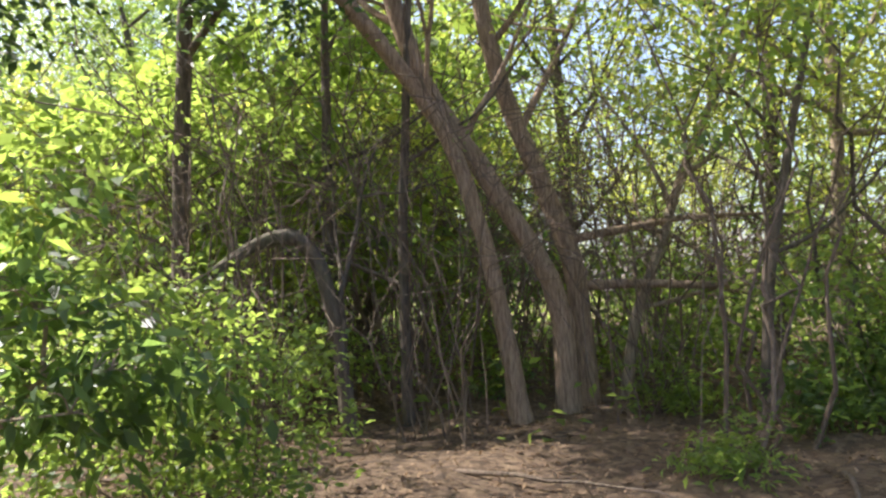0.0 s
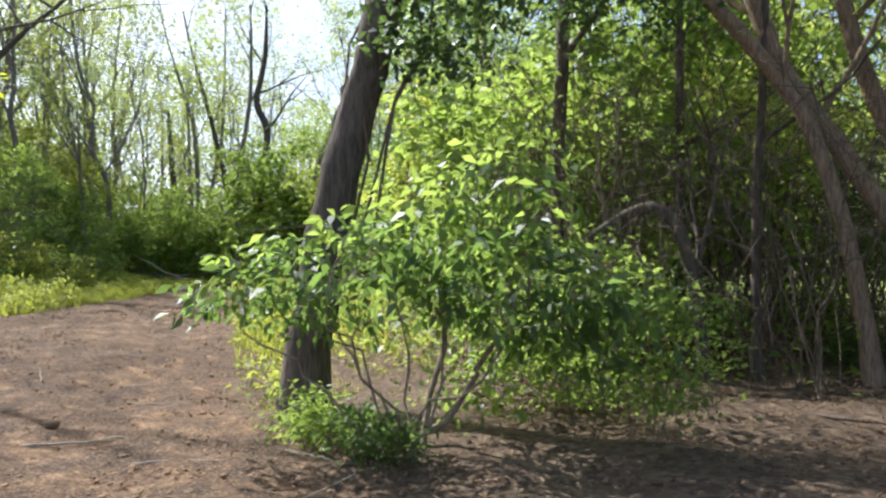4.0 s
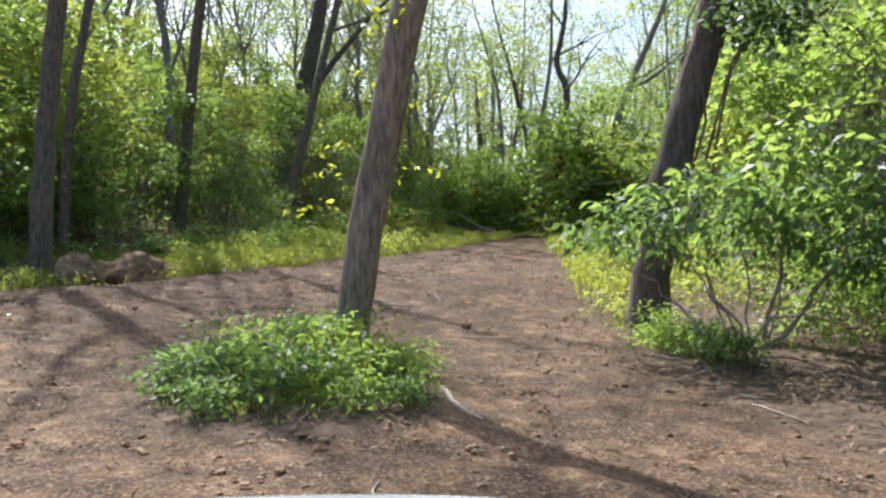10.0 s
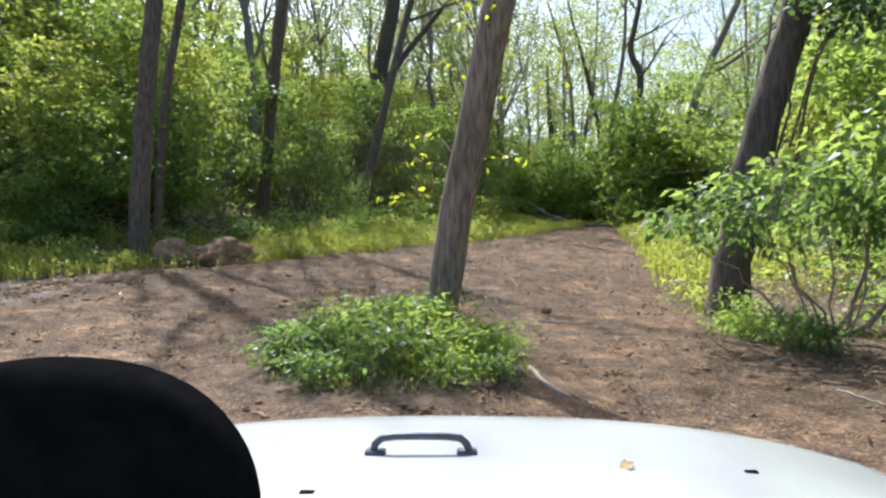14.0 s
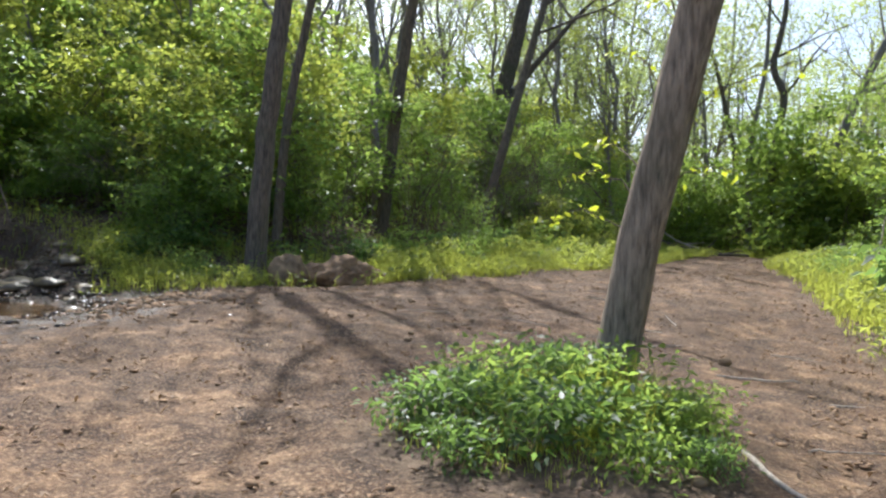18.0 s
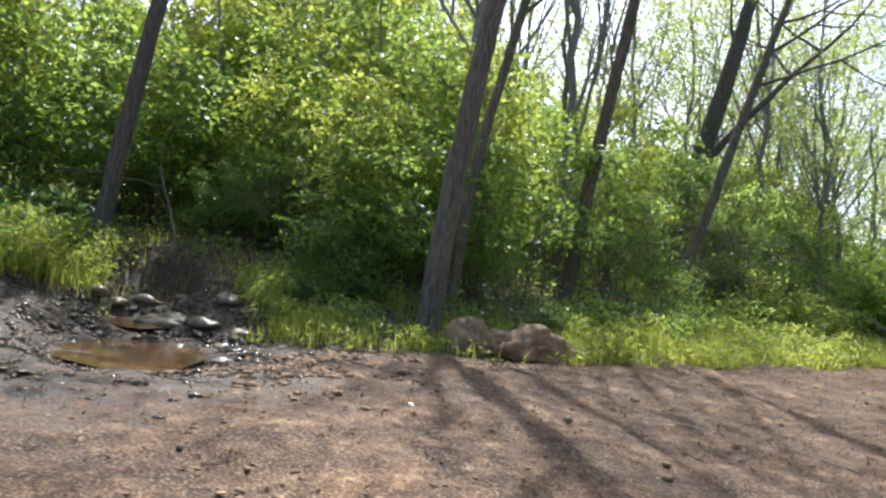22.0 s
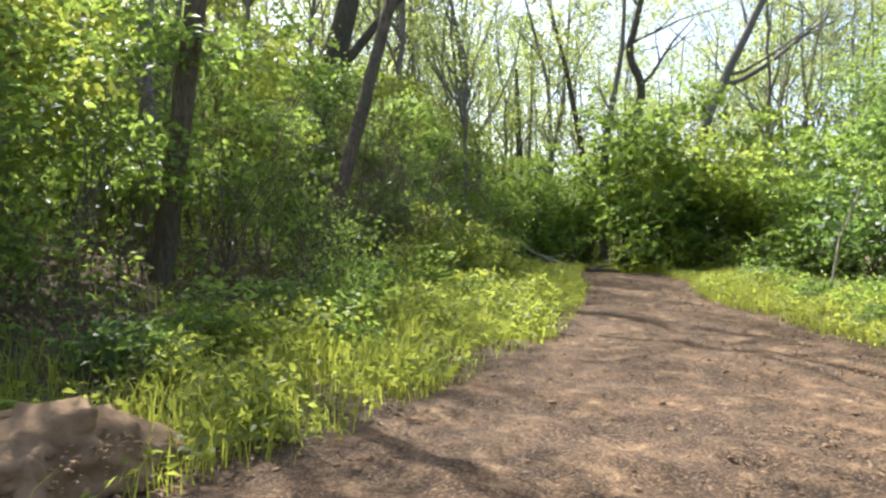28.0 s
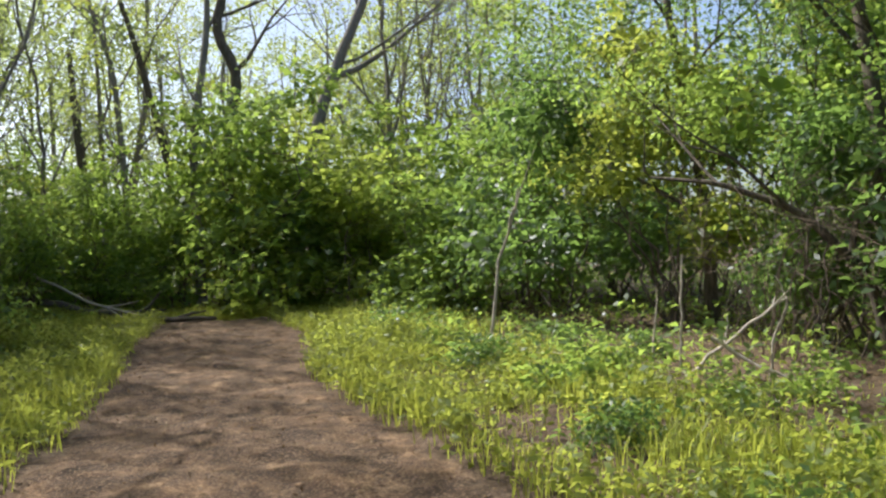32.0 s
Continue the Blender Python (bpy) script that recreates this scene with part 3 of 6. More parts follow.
# rounded bushes that close the far end of the track
endb = [
    bush_kind("track_end_bush", "big rounded green bush closing the end of the track", "bushes at the track's end", 31, 6.4, 3.1, 330, 13, 0.22, LEAF_MID, TWIG, 0.0),
    bush_kind("track_end_bush", "big rounded light green bush in full sun at the track's end", "bushes at the track's end", 32, 5.6, 2.9, 330, 13, 0.22, LEAF_HEDGE, TWIG, 0.0),
]
spots = [(-27.0, 31.0, 1.4), (-23.3, 29.8, 1.2), (-30.5, 30.6, 1.05), (-25.2, 33.8, 1.6), (-20.0, 31.2, 1.2), (-29.5, 34.8, 1.4), (-34.0, 31.0, 0.9), (-21.8, 35.0, 1.4),
         (-17.0, 33.0, 1.05), (-33.5, 26.8, 0.85), (-31.6, 28.4, 0.8), (-37.5, 33.0, 0.75), (-19.2, 28.0, 0.72), (-34.5, 36.5, 0.95), (-26.0, 38.0, 1.1), (-40, 37, 0.9)]
plant_out(endb, spots, rng, 1.0, 1.16)

# bushes on the sunny side, right of the track
sunb = [
    bush_kind("arching_bush", "broad arching deep green bush leaning over the grass verge", "bushes beside the grass verge", 41, 6.0, 2.8, 400, 12, 0.17, LEAF_DEEP, BARK_DARK, 0.16, 8),
    bush_kind("arching_bush", "tall arching green bush leaning over the grass verge", "bushes beside the grass verge", 42, 6.8, 2.6, 380, 12, 0.17, LEAF_LIGHT, BARK_DARK, 0.18, 9),
    bush_kind("arching_bush", "shaded deep green bush with dark bare stems below", "bushes beside the grass verge", 43, 6.4, 2.7, 320, 12, 0.17, LEAF_MID, BARK_DARK, 0.20, 9),
]
spots = [(-16.0, 26.0, 0.95), (-13.2, 24.5, 1.0), (-10.3, 22.5, 1.05), (-8.2, 19.5, 1.1), (-6.8, 16.0, 1.1), (-5.8, 12.6, 1.0), (-12.6, 28.5, 1.2), (-9.0, 26.5, 1.25), (-5.5, 23.0, 1.2),
         (-4.0, 19.0, 1.2), (-3.0, 15.5, 1.15), (-17.5, 29.5, 1.0), (-9.4, 16.2, 0.8), (-7.6, 13.6, 0.8), (-4.4, 10.8, 1.15), (-10.6, 21.0, 0.7), (-15.0, 30.5, 1.1), (-2.2, 12.6, 1.2), (-1.0, 18.5, 1.2), (-1.5, 23.0, 1.25), (-7.5, 30.0, 1.3), (-13.0, 33.0, 1.3)]
plant_out(sunb, spots, rng, 0.92, 1.1)

# low leafy bushes on the thicket floor
lowb = [
    bush_kind("low_bush", "low leafy mid-green bush on the thicket floor", "low bushes of the thicket", 44, 2.5, 1.25, 120, 13, 0.10, LEAF_MID, TWIG, 0.05, 6),
    bush_kind("low_bush", "low leafy green bush on the thicket floor", "low bushes of the thicket", 45, 2.1, 1.35, 120, 13, 0.10, LEAF_MID, TWIG, 0.05, 6),
]
plant_out(lowb, [(-3.0, 7.2, 1.0), (3.6, 8.8, 0.9), (5.4, 8.4, 1.1), (1.9, 12.4, 1.2), (4.9, 12.0, 1.3), (6.8, 10.2, 1.3), (-0.4, 12.8, 1.0), (7.6, 7.4, 1.2), (3.0, 15.5, 1.6), (6.4, 14.6, 1.6), (2.6, 10.6, 0.8), (-3.8, 8.4, 1.0), (-1.9, 9.6, 0.8), (-2.2, 5.9, 0.85), (-1.3, 5.4, 0.7), (-3.2, 6.2, 0.8),
                 (-17.4, 6.6, 0.6), (-22.9, 14.2, 1.0), (-25.6, 18.4, 1.2), (-21.2, 8.4, 0.8), (-17.4, 2.4, 0.9), (-16.6, -0.8, 0.7)], rng, 0.85, 1.15)

# thicket of thin-stemmed saplings in the shade
thick = [
    bush_kind("thicket_sapling", "spindly dark sapling clump with sparse small leaves", "saplings of the thicket", 51, 6.5, 2.8, 130, 15, 0.11, LEAF_MID, TWIG, 0.40, 7, cl_spread=0.28),
    bush_kind("thicket_sapling", "spindly dark sapling clump with sparse small leaves", "saplings of the thicket", 52, 6.0, 3.0, 150, 15, 0.11, LEAF_LIGHT, TWIG, 0.36, 7, cl_spread=0.28),
    bush_kind("thicket_sapling", "spindly dark sapling clump with sparse small leaves", "saplings of the thicket", 53, 7.0, 3.0, 130, 15, 0.11, LEAF_LIGHT, BARK_DARK, 0.42, 7, cl_spread=0.28),
]
spots = [(2.6, 7.4, 0.95), (-1.8, 12.2, 0.95), (4.4, 9.4, 1.0), (1.6, 13.4, 1.0), (5.6, 6.6, 1.0), (4.2, 14.0, 1.05), (-3.6, 14.0, 1.0), (6.6, 12.0, 1.0), (8.0, 8.6, 1.05), (0.2, 16.0, 1.1),
         (3.5, 17.5, 1.15), (7.0, 16.0, 1.15), (-0.2, 20.5, 1.15), (5.0, 21.5, 1.25), (9.5, 13.0, 1.15), (9.0, 19.0, 1.25), (-5.0, 17.5, 1.0), (1.5, 26.0, 1.35), (8, 26, 1.4), (-4, 27, 1.35), (4.6, 4.0, 0.95), (7.4, 4.4, 1.1), (-0.6, 14.2, 0.9)]
plant_out(thick, spots, rng, 0.92, 1.1)


# bare tangles of thin arching branches
def tangle(seed, n, reach, height):
    rg = np.random.default_rng(seed)
    root = thing("bare_tangle", (0, 0, 0), "tangle of thin bare brown arching branches in the thicket", "branches", "bare tangles of the thicket")
    for k in range(n):
        a, r = rg.uniform(0, 6.28), reach * rg.uniform(0.4, 1.0)
        b = np.array((rg.normal(0, 0.25), rg.normal(0, 0.25), -0.15))
        e = np.array((math.cos(a) * r, math.sin(a) * r, height * rg.uniform(0.25, 1.0)))
        p = curve_pts(rg, b, e, height * rg.uniform(0.15, 0.5), 12, 0.02)
        r0 = rg.uniform(0.006, 0.016)
        t = Tubes()
        t.add(p, np.linspace(r0, 0.004, 12), 6)
        for j in range(7):
            i = int(rg.integers(4, 12))
            d = p[min(i, 11)] - p[i - 1]
            d = d / np.linalg.norm(d) + rg.standard_normal(3) * 0.7
            ln = rg.uniform(0.3, 1.1)
            q0 = p[i]
            q1 = q0 + d * ln * 0.5
            q2 = q1 + (d + rg.standard_normal(3) * 0.5) * ln * 0.5
            t.add([q0, q1, q2], [0.007, 0.005, 0.003], 4)
        child("branch", t.mesh("branch", TWIG), root)
    return root


tangles = [tangle(55, 17, 2.6, 3.6), tangle(56, 18, 2.8, 3.0), tangle(57, 16, 2.4, 4.4)]
tspots = [(-0.4, 8.6, 1.0), (1.8, 9.4, 1.0), (-2.2, 8.0, 1.0), (0.6, 11.2, 1.1), (2.4, 11.6, 1.1), (-1.8, 11.4, 1.1), (4.8, 9.2, 1.0), (5.8, 12.4, 1.2), (-17.6, 3.0, 0.7), (-18.6, 5.6, 0.8), (-19.6, 7.6, 0.8), (-20.6, 9.0, 0.7), (-21.6, 11.4, 0.8), (-18.6, -1.4, 0.7), (-23.0, 12.6, 0.9), (-3.6, 9.4, 0.9), (0.2, 13.6, 1.3), (3.4, 14.2, 1.3), (-4.6, 12.0, 1.1), (-1.0, 10.4, 1.3), (-2.9, 9.6, 1.2), (-11.6, 20.6, 0.7), (-9.6, 19.0, 0.8)]
plant_out(tangles, tspots, rng, 0.9, 1.15, 0.0)


# ---- near shrub with large drooping leaves ----
def near_shrub():
    rg = np.random.default_rng(61)
    root = thing("honeysuckle_shrub", (-2.95, 4.15, float(land(-2.95, 4.15))), "leafy green shrub with large drooping sunlit leaves beside the track", "shrub")
    o = np.array((-2.95, 4.15, float(land(-2.95, 4.15))))
    lobes = [(-1.1, -0.45, 1.35, 0.75, 0.6, 0.34), (-0.35, -0.3, 1.45, 0.8, 0.7, 0.5), (0.5, -0.1, 1.75, 0.75, 0.6, 0.42), (0.95, 0.15, 1.35, 0.7, 0.7, 0.5), (0.2, 0.4, 1.3, 0.7, 0.6, 0.35),
             (0.5, 0.6, 2.2, 0.7, 0.6, 0.4), (-0.2, 0.8, 1.9, 0.7, 0.6, 0.4), (1.3, 0.6, 1.0, 0.6, 0.6, 0.35)]
    n = 360
    cp, cu = lobes_points(rg, n, lobes, 0.3)
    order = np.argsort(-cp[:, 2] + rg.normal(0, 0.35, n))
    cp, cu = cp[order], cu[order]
    stems, tubes = [], []
    for k in range(9):
        i = int(rg.integers(0, n))
        b = np.array((rg.uniform(-0.18, 0.18), rg.uniform(-0.15, 0.15), -0.2))
        p = curve_pts(rg, b, cp[i], 0.25, 10, 0.03)
        st = Tubes()
        st.add(p, np.linspace(0.035 if k < 2 else 0.015, 0.005, 10), 7)
        stems.append(p)
        tubes.append(st)
    allp = np.concatenate([p[3:] for p in stems])
    for i in range(0, n, 2):
        j = int(np.argmin(((allp - cp[i]) ** 2).sum(1)))
        tubes[j // 7].add(curve_pts(rg, allp[j], cp[i], 0.05, 5, 0.05), np.linspace(0.006, 0.002, 5), 4)
    for st in tubes:
        child("stem", st.mesh("stem", BARK_GREY), root)
    pos = np.repeat(cp, 9, 0) + rg.standard_normal((n * 9, 3)) * (0.13, 0.13, 0.05)
    v, q = leaf_quads(rg, pos, 0.145, 0.6, np.repeat(cu, 9, 0) * 0.5, 0.42, 0.75)
    # top sprays lighter, lower ones darker: sun and shade put into leaf colour
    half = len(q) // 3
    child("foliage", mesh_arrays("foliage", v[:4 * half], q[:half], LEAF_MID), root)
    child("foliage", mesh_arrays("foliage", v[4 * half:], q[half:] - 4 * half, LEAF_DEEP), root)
    return root


near_shrub()


# ---- trees ----
def trunk_tree(name, label, path, radii, material, limbs=(), crown=0, leaf=None, seed=1, group="", sides=16, leaf_size=0.1, kids=3, spread=0.6, flare=1.5, category="tree", depth=2):
    """A tree: trunk along a path of points, limbs (height fraction, way, length, radius) and leaf sprays at the twig ends."""
    rg = np.random.default_rng(seed)
    b = np.array(path[0], float)
    root = thing(name, tuple(b), label, category, group)
    pts = np.array(path, float) - b
    pts[0, 2] -= 0.35
    seglen = np.r_[0, np.cumsum(np.linalg.norm(np.diff(pts, axis=0), axis=1))]
    s = np.linspace(0, seglen[-1], 30)
    fine = np.stack([np.interp(s, seglen, pts[:, k]) for k in range(3)], 1)
    for _ in range(2):
        fine[1:-1] = (fine[:-2] + 2 * fine[1:-1] + fine[2:]) / 4
    fine[1:-1, :2] += rg.standard_normal((28, 2)) * radii[0] * 0.06
    r = np.interp(s / seglen[-1], np.linspace(0, 1, len(radii)), radii)
    r = r * (1 + (flare - 1) * np.exp(-s / 0.28))
    t = Tubes()
    t.add(fine, r, sides, rg, 0.05)
    child("trunk", t.mesh("trunk", material), root)
    tips = []
    for fr, way, length, rad in limbs:
        lt = Tubes()
        i = int(fr * 29)
        branching(rg, lt, fine[i], way, length, rad, depth, tips, spread, 0.12, kids, 8)
        child("limb", lt.mesh("limb", material), root)
    if crown and tips:
        tp = np.array(tips)
        k = rg.integers(0, len(tp), crown)
        pos = tp[k] + rg.standard_normal((crown, 3)) * 0.22
        v, q = leaf_quads(rg, pos, leaf_size, 0.5)
        child("crown", mesh_arrays("crown", v, q, leaf), root)
    return root


def g3(x, y, up=0.0):
    return (x, y, float(land(x, y)) + up)


# leaning grey tree on its grassy island
trunk_tree("island_tree", "leaning grey-barked tree growing from a grassy island in the track",
           [g3(-4.99, 0.68, -0.02), (-4.74, 0.79, 1.15), (-4.55, 0.87, 2.0), (-4.34, 0.96, 3.0), (-3.95, 1.35, 5.0), (-3.5, 1.9, 7.6), (-3.1, 2.3, 10.5)],
           [0.158, 0.150, 0.142, 0.135, 0.12, 0.10, 0.06], BARK_GREY,
           [(0.62, (0.5, 0.5, 0.6), 2.6, 0.05), (0.7, (-0.7, 0.2, 0.6), 2.8, 0.05), (0.8, (0.2, -0.6, 0.7), 2.6, 0.045), (0.9, (-0.3, 0.6, 0.8), 2.6, 0.04), (0.98, (0.2, 0.1, 1), 2.4, 0.04)],
           2600, LEAF_LIGHT, 71, leaf_size=0.11)

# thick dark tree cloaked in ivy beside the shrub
# crown uses the leaf green with shade put into its colour
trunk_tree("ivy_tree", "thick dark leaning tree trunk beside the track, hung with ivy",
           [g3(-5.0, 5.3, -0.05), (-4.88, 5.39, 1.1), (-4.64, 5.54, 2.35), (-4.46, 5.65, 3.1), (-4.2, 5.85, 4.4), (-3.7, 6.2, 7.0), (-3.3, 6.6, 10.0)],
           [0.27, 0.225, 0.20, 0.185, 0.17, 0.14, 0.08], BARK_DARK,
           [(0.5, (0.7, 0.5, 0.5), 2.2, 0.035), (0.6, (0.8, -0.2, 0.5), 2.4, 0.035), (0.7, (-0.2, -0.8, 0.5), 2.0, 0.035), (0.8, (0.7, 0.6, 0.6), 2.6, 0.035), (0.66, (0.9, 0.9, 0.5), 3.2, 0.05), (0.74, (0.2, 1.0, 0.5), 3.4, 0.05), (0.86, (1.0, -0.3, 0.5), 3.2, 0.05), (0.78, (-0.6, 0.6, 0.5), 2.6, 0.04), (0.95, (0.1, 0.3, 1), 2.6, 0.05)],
           17000, LEAF_SHADED, 72, leaf_size=0.15, kids=4, spread=0.7)
ri = np.random.default_rng(172)
hz_ = ri.uniform(3.3, 8.5, 420)
cx_ = np.interp(hz_, (1.1, 2.35, 4.4, 7.0, 10.0), (-4.88, -4.64, -4.2, -3.7, -3.3))
cy_ = np.interp(hz_, (1.1, 2.35, 4.4, 7.0, 10.0), (5.39, 5.54, 5.85, 6.2, 6.6))
spray = np.stack([cx_ + 0.3 + np.abs(ri.normal(0.25, 0.55, 420)), cy_ + 0.1 + ri.normal(0.0, 0.4, 420), hz_], 1)
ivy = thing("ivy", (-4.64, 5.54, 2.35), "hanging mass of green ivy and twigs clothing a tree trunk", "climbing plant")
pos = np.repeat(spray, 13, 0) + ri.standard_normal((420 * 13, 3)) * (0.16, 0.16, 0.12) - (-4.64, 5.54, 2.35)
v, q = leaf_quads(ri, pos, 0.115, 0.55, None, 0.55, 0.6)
child("foliage", mesh_arrays("foliage", v, q, LEAF_SHADED), ivy)
for k in range(5):
    vt = Tubes()
    vt.add(curve_pts(ri, (0.15 * k - 0.2, 0.05, -0.6), (0.9 + 0.2 * k, 0.6, 5.0), 0.1, 9, 0.02), np.linspace(0.018, 0.006, 9), 6)
    child("vine", vt.mesh("vine", TWIG), ivy)

# slim leafy tree added to shade the thicket, its crown leaves darkened too
trunk_tree("leafy_tree", "slim dark tree with a dense crown added to shade the thicket", [g3(-3.6, 9.2), (-3.5, 9.2, 2.5), (-3.3, 9.1, 5.0), (-3.0, 9.0, 8.0), (-2.8, 8.8, 11.0)],
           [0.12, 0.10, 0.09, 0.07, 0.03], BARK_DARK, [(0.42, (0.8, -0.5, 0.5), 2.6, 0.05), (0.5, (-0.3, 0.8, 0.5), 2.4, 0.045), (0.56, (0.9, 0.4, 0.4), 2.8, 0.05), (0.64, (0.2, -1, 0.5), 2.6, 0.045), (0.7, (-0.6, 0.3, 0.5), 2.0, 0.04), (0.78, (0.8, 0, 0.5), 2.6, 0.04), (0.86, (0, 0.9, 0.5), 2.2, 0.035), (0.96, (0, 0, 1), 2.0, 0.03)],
           15000, LEAF_SHADED, 79, leaf_size=0.14, kids=4, spread=0.7)

# leafy trees with dense crowns: over the thicket and behind the sunny bushes
def crowned_tree(x, y, h, lean, leaf, leaves, seed, label, group, low=0.3, size=0.15, reach=2.6):
    r5 = np.random.default_rng(seed)
    top = (x + lean[0] * h, y + lean[1] * h)
    path = [g3(x, y)] + [(x + (top[0] - x) * f ** 1.3 + r5.normal(0, 0.08), y + (top[1] - y) * f ** 1.3 + r5.normal(0, 0.08), float(land(x, y)) + h * f) for f in (0.25, 0.5, 0.75, 1.0)]
    limbs = []
    for k in range(11):
        f = low + (0.96 - low) * k / 10
        a = 2.4 * k + r5.uniform(-0.5, 0.5)
        limbs.append((f, (math.cos(a), math.sin(a), 0.45 + 0.5 * f), reach * (1.15 - 0.5 * f) * r5.uniform(0.85, 1.15), 0.05 * (1.2 - 0.6 * f) * h / 9))
    r0 = 0.013 * h + 0.03
    return trunk_tree("leafy_tree", label, path, [r0, r0 * 0.85, r0 * 0.7, r0 * 0.5, 0.03], BARK_DARK, limbs, leaves, leaf, seed, group, leaf_size=size, kids=4, spread=0.65)


OVER, SUNNY = "leafy trees over the thicket", "leafy trees behind the grass verge"
for k, (x, y, h, leaf) in enumerate([(1.2, 14.6, 9.5, LEAF_LIGHT), (4.6, 13.6, 9.0, LEAF_LIGHT), (7.6, 12.4, 8.5, LEAF_LIGHT), (-1.2, 15.8, 9.5, LEAF_MID)]):
    crowned_tree(x, y, h, (0.02, -0.03), leaf, 4600, 161 + k, "slim tree with a dense sunlit crown over the thicket", OVER, 0.28, 0.16, 3.0)
for k, (x, y, h, ln) in enumerate([(-9.6, 21.4, 9.5, (-0.1, -0.02)), (-7.4, 16.8, 9.5, (-0.12, 0.0)), (-12.4, 25.2, 9.0, (-0.08, -0.05)), (-5.8, 20.5, 10.5, (-0.05, 0.0))]):
    crowned_tree(x, y, h, ln, LEAF_MID if k % 2 else LEAF_DEEP, 9500, 171 + k, "broad leafy tree with dark limbs arching over the verge", SUNNY, 0.22, 0.15, 3.4)

# trees of the wood's edge
trunk_tree("edge_tree", "straight brown-grey tree at the wood's edge behind a boulder", [g3(-15.37, 0.6), (-15.32, 0.78, 3.4), (-15.24, 1.0, 5.9), (-15.0, 1.6, 10.0), (-14.8, 2.0, 15.0)],
           [0.21, 0.18, 0.16, 0.14, 0.08], BARK_BROWN_SHADED, [(0.62, (0.4, -0.7, 0.6), 3.5, 0.06), (0.75, (-0.6, 0.5, 0.6), 3.2, 0.06), (0.88, (0.5, 0.5, 0.8), 3.0, 0.05), (0.98, (0, 0, 1), 2.5, 0.04)], 1800, LEAF_LIGHT, 73, "trees of the wood edge")
trunk_tree("edge_tree", "slim grey tree close behind a thicker one at the wood's edge", [g3(-16.9, 1.42), (-16.86, 1.55, 3.6), (-16.69, 2.09, 6.95), (-16.4, 2.7, 10.5), (-16.2, 3.1, 14.0)],
           [0.11, 0.095, 0.085, 0.07, 0.04], BARK_BROWN_SHADED, [(0.45, (0.5, 0.8, 0.9), 3.4, 0.045), (0.7, (-0.4, 0.5, 0.8), 2.8, 0.04), (0.9, (0.3, -0.3, 1), 2.6, 0.04)], 1300, LEAF_LIGHT, 74, "trees of the wood edge")
trunk_tree("edge_tree", "slim grey tree leaning slightly among the understory bushes", [g3(-19.75, 5.05), (-19.3, 5.17, 4.0), (-18.68, 5.25, 7.0), (-17.9, 5.6, 12.0), (-17.4, 6.0, 16.0)],
           [0.17, 0.15, 0.13, 0.10, 0.05], BARK_BROWN_SHADED, [(0.55, (0.4, -0.6, 0.8), 3.2, 0.05), (0.7, (-0.5, 0.6, 0.8), 3.2, 0.05), (0.9, (0.2, 0.4, 1), 3, 0.05)], 1500, LEAF_LIGHT, 75, "trees of the wood edge")
trunk_tree("edge_tree", "slender leaning tree at the edge of the grassy bank", [g3(-22.18, 9.3), (-22.16, 10.1, 3.3), (-22.12, 11.1, 7.0), (-21.6, 12.1, 11.5), (-20.9, 12.9, 15.0)],
           [0.17, 0.145, 0.13, 0.10, 0.06], BARK_BROWN_SHADED, [(0.52, (0.35, 1.0, 0.45), 5.0, 0.06), (0.6, (0.5, 0.8, 0.5), 4.6, 0.06), (0.68, (0.2, 1.0, 0.2), 4.2, 0.05), (0.75, (0.7, -0.3, 0.6), 3.2, 0.05), (0.92, (0.2, 0.4, 1), 3.0, 0.05)], 1100, LEAF_LIGHT, 76, "trees of the wood edge", depth=3)
trunk_tree("edge_tree", "thick dark forked tree standing in the understory", [g3(-29.6, 13.35), (-29.24, 13.56, 3.0), (-28.6, 13.9, 6.0), (-28.1, 14.2, 8.6), (-27.3, 14.7, 13.0), (-26.8, 15.0, 18.0)],
           [0.44, 0.39, 0.34, 0.28, 0.20, 0.10], BARK_DARK, [(0.34, (0.55, 0.75, 1.3), 7.5, 0.18), (0.6, (-0.5, 0.3, 0.8), 4, 0.08), (0.8, (0.4, -0.5, 0.8), 3.5, 0.07), (0.97, (0, 0.2, 1), 3, 0.06)], 2000, LEAF_LIGHT, 77, "trees of the wood edge")
trunk_tree("edge_tree", "dark slim tree deep in the understory by the stream", [g3(-17.8, -5.0), (-17.6, -4.7, 4.0), (-17.2, -4.2, 8.0), (-16.8, -3.6, 13.0)],
           [0.16, 0.14, 0.11, 0.06], BARK_DARK, [(0.6, (0.5, 0.5, 0.7), 3.0, 0.05), (0.8, (-0.6, 0.2, 0.7), 3, 0.05), (0.95, (0, 0, 1), 2.5, 0.04)], 1700, LEAF_MID, 78, "trees of the wood edge")

# leaning shreddy-barked tree with several trunks in the thicket
trunk_tree("leaning_tree", "leaning tan tree with peeling shreddy bark in the thicket", [g3(0.40, 9.2), (0.18, 9.2, 1.32), (0.03, 9.2, 2.1), (-0.29, 9.2, 3.2), (-0.9, 9.15, 4.15), (-1.7, 9.0, 5.2), (-2.6, 8.8, 6.6)],
           [0.125, 0.10, 0.095, 0.10, 0.10, 0.08, 0.05], BARK_TAN, [(0.55, (0.3, -0.3, 1), 2.2, 0.04), (0.75, (-0.8, -0.4, 0.3), 2.4, 0.05), (0.95, (-0.6, 0, 0.6), 2.4, 0.04)], 1500, LEAF_MID, 81, "leaning trunks of the thicket")
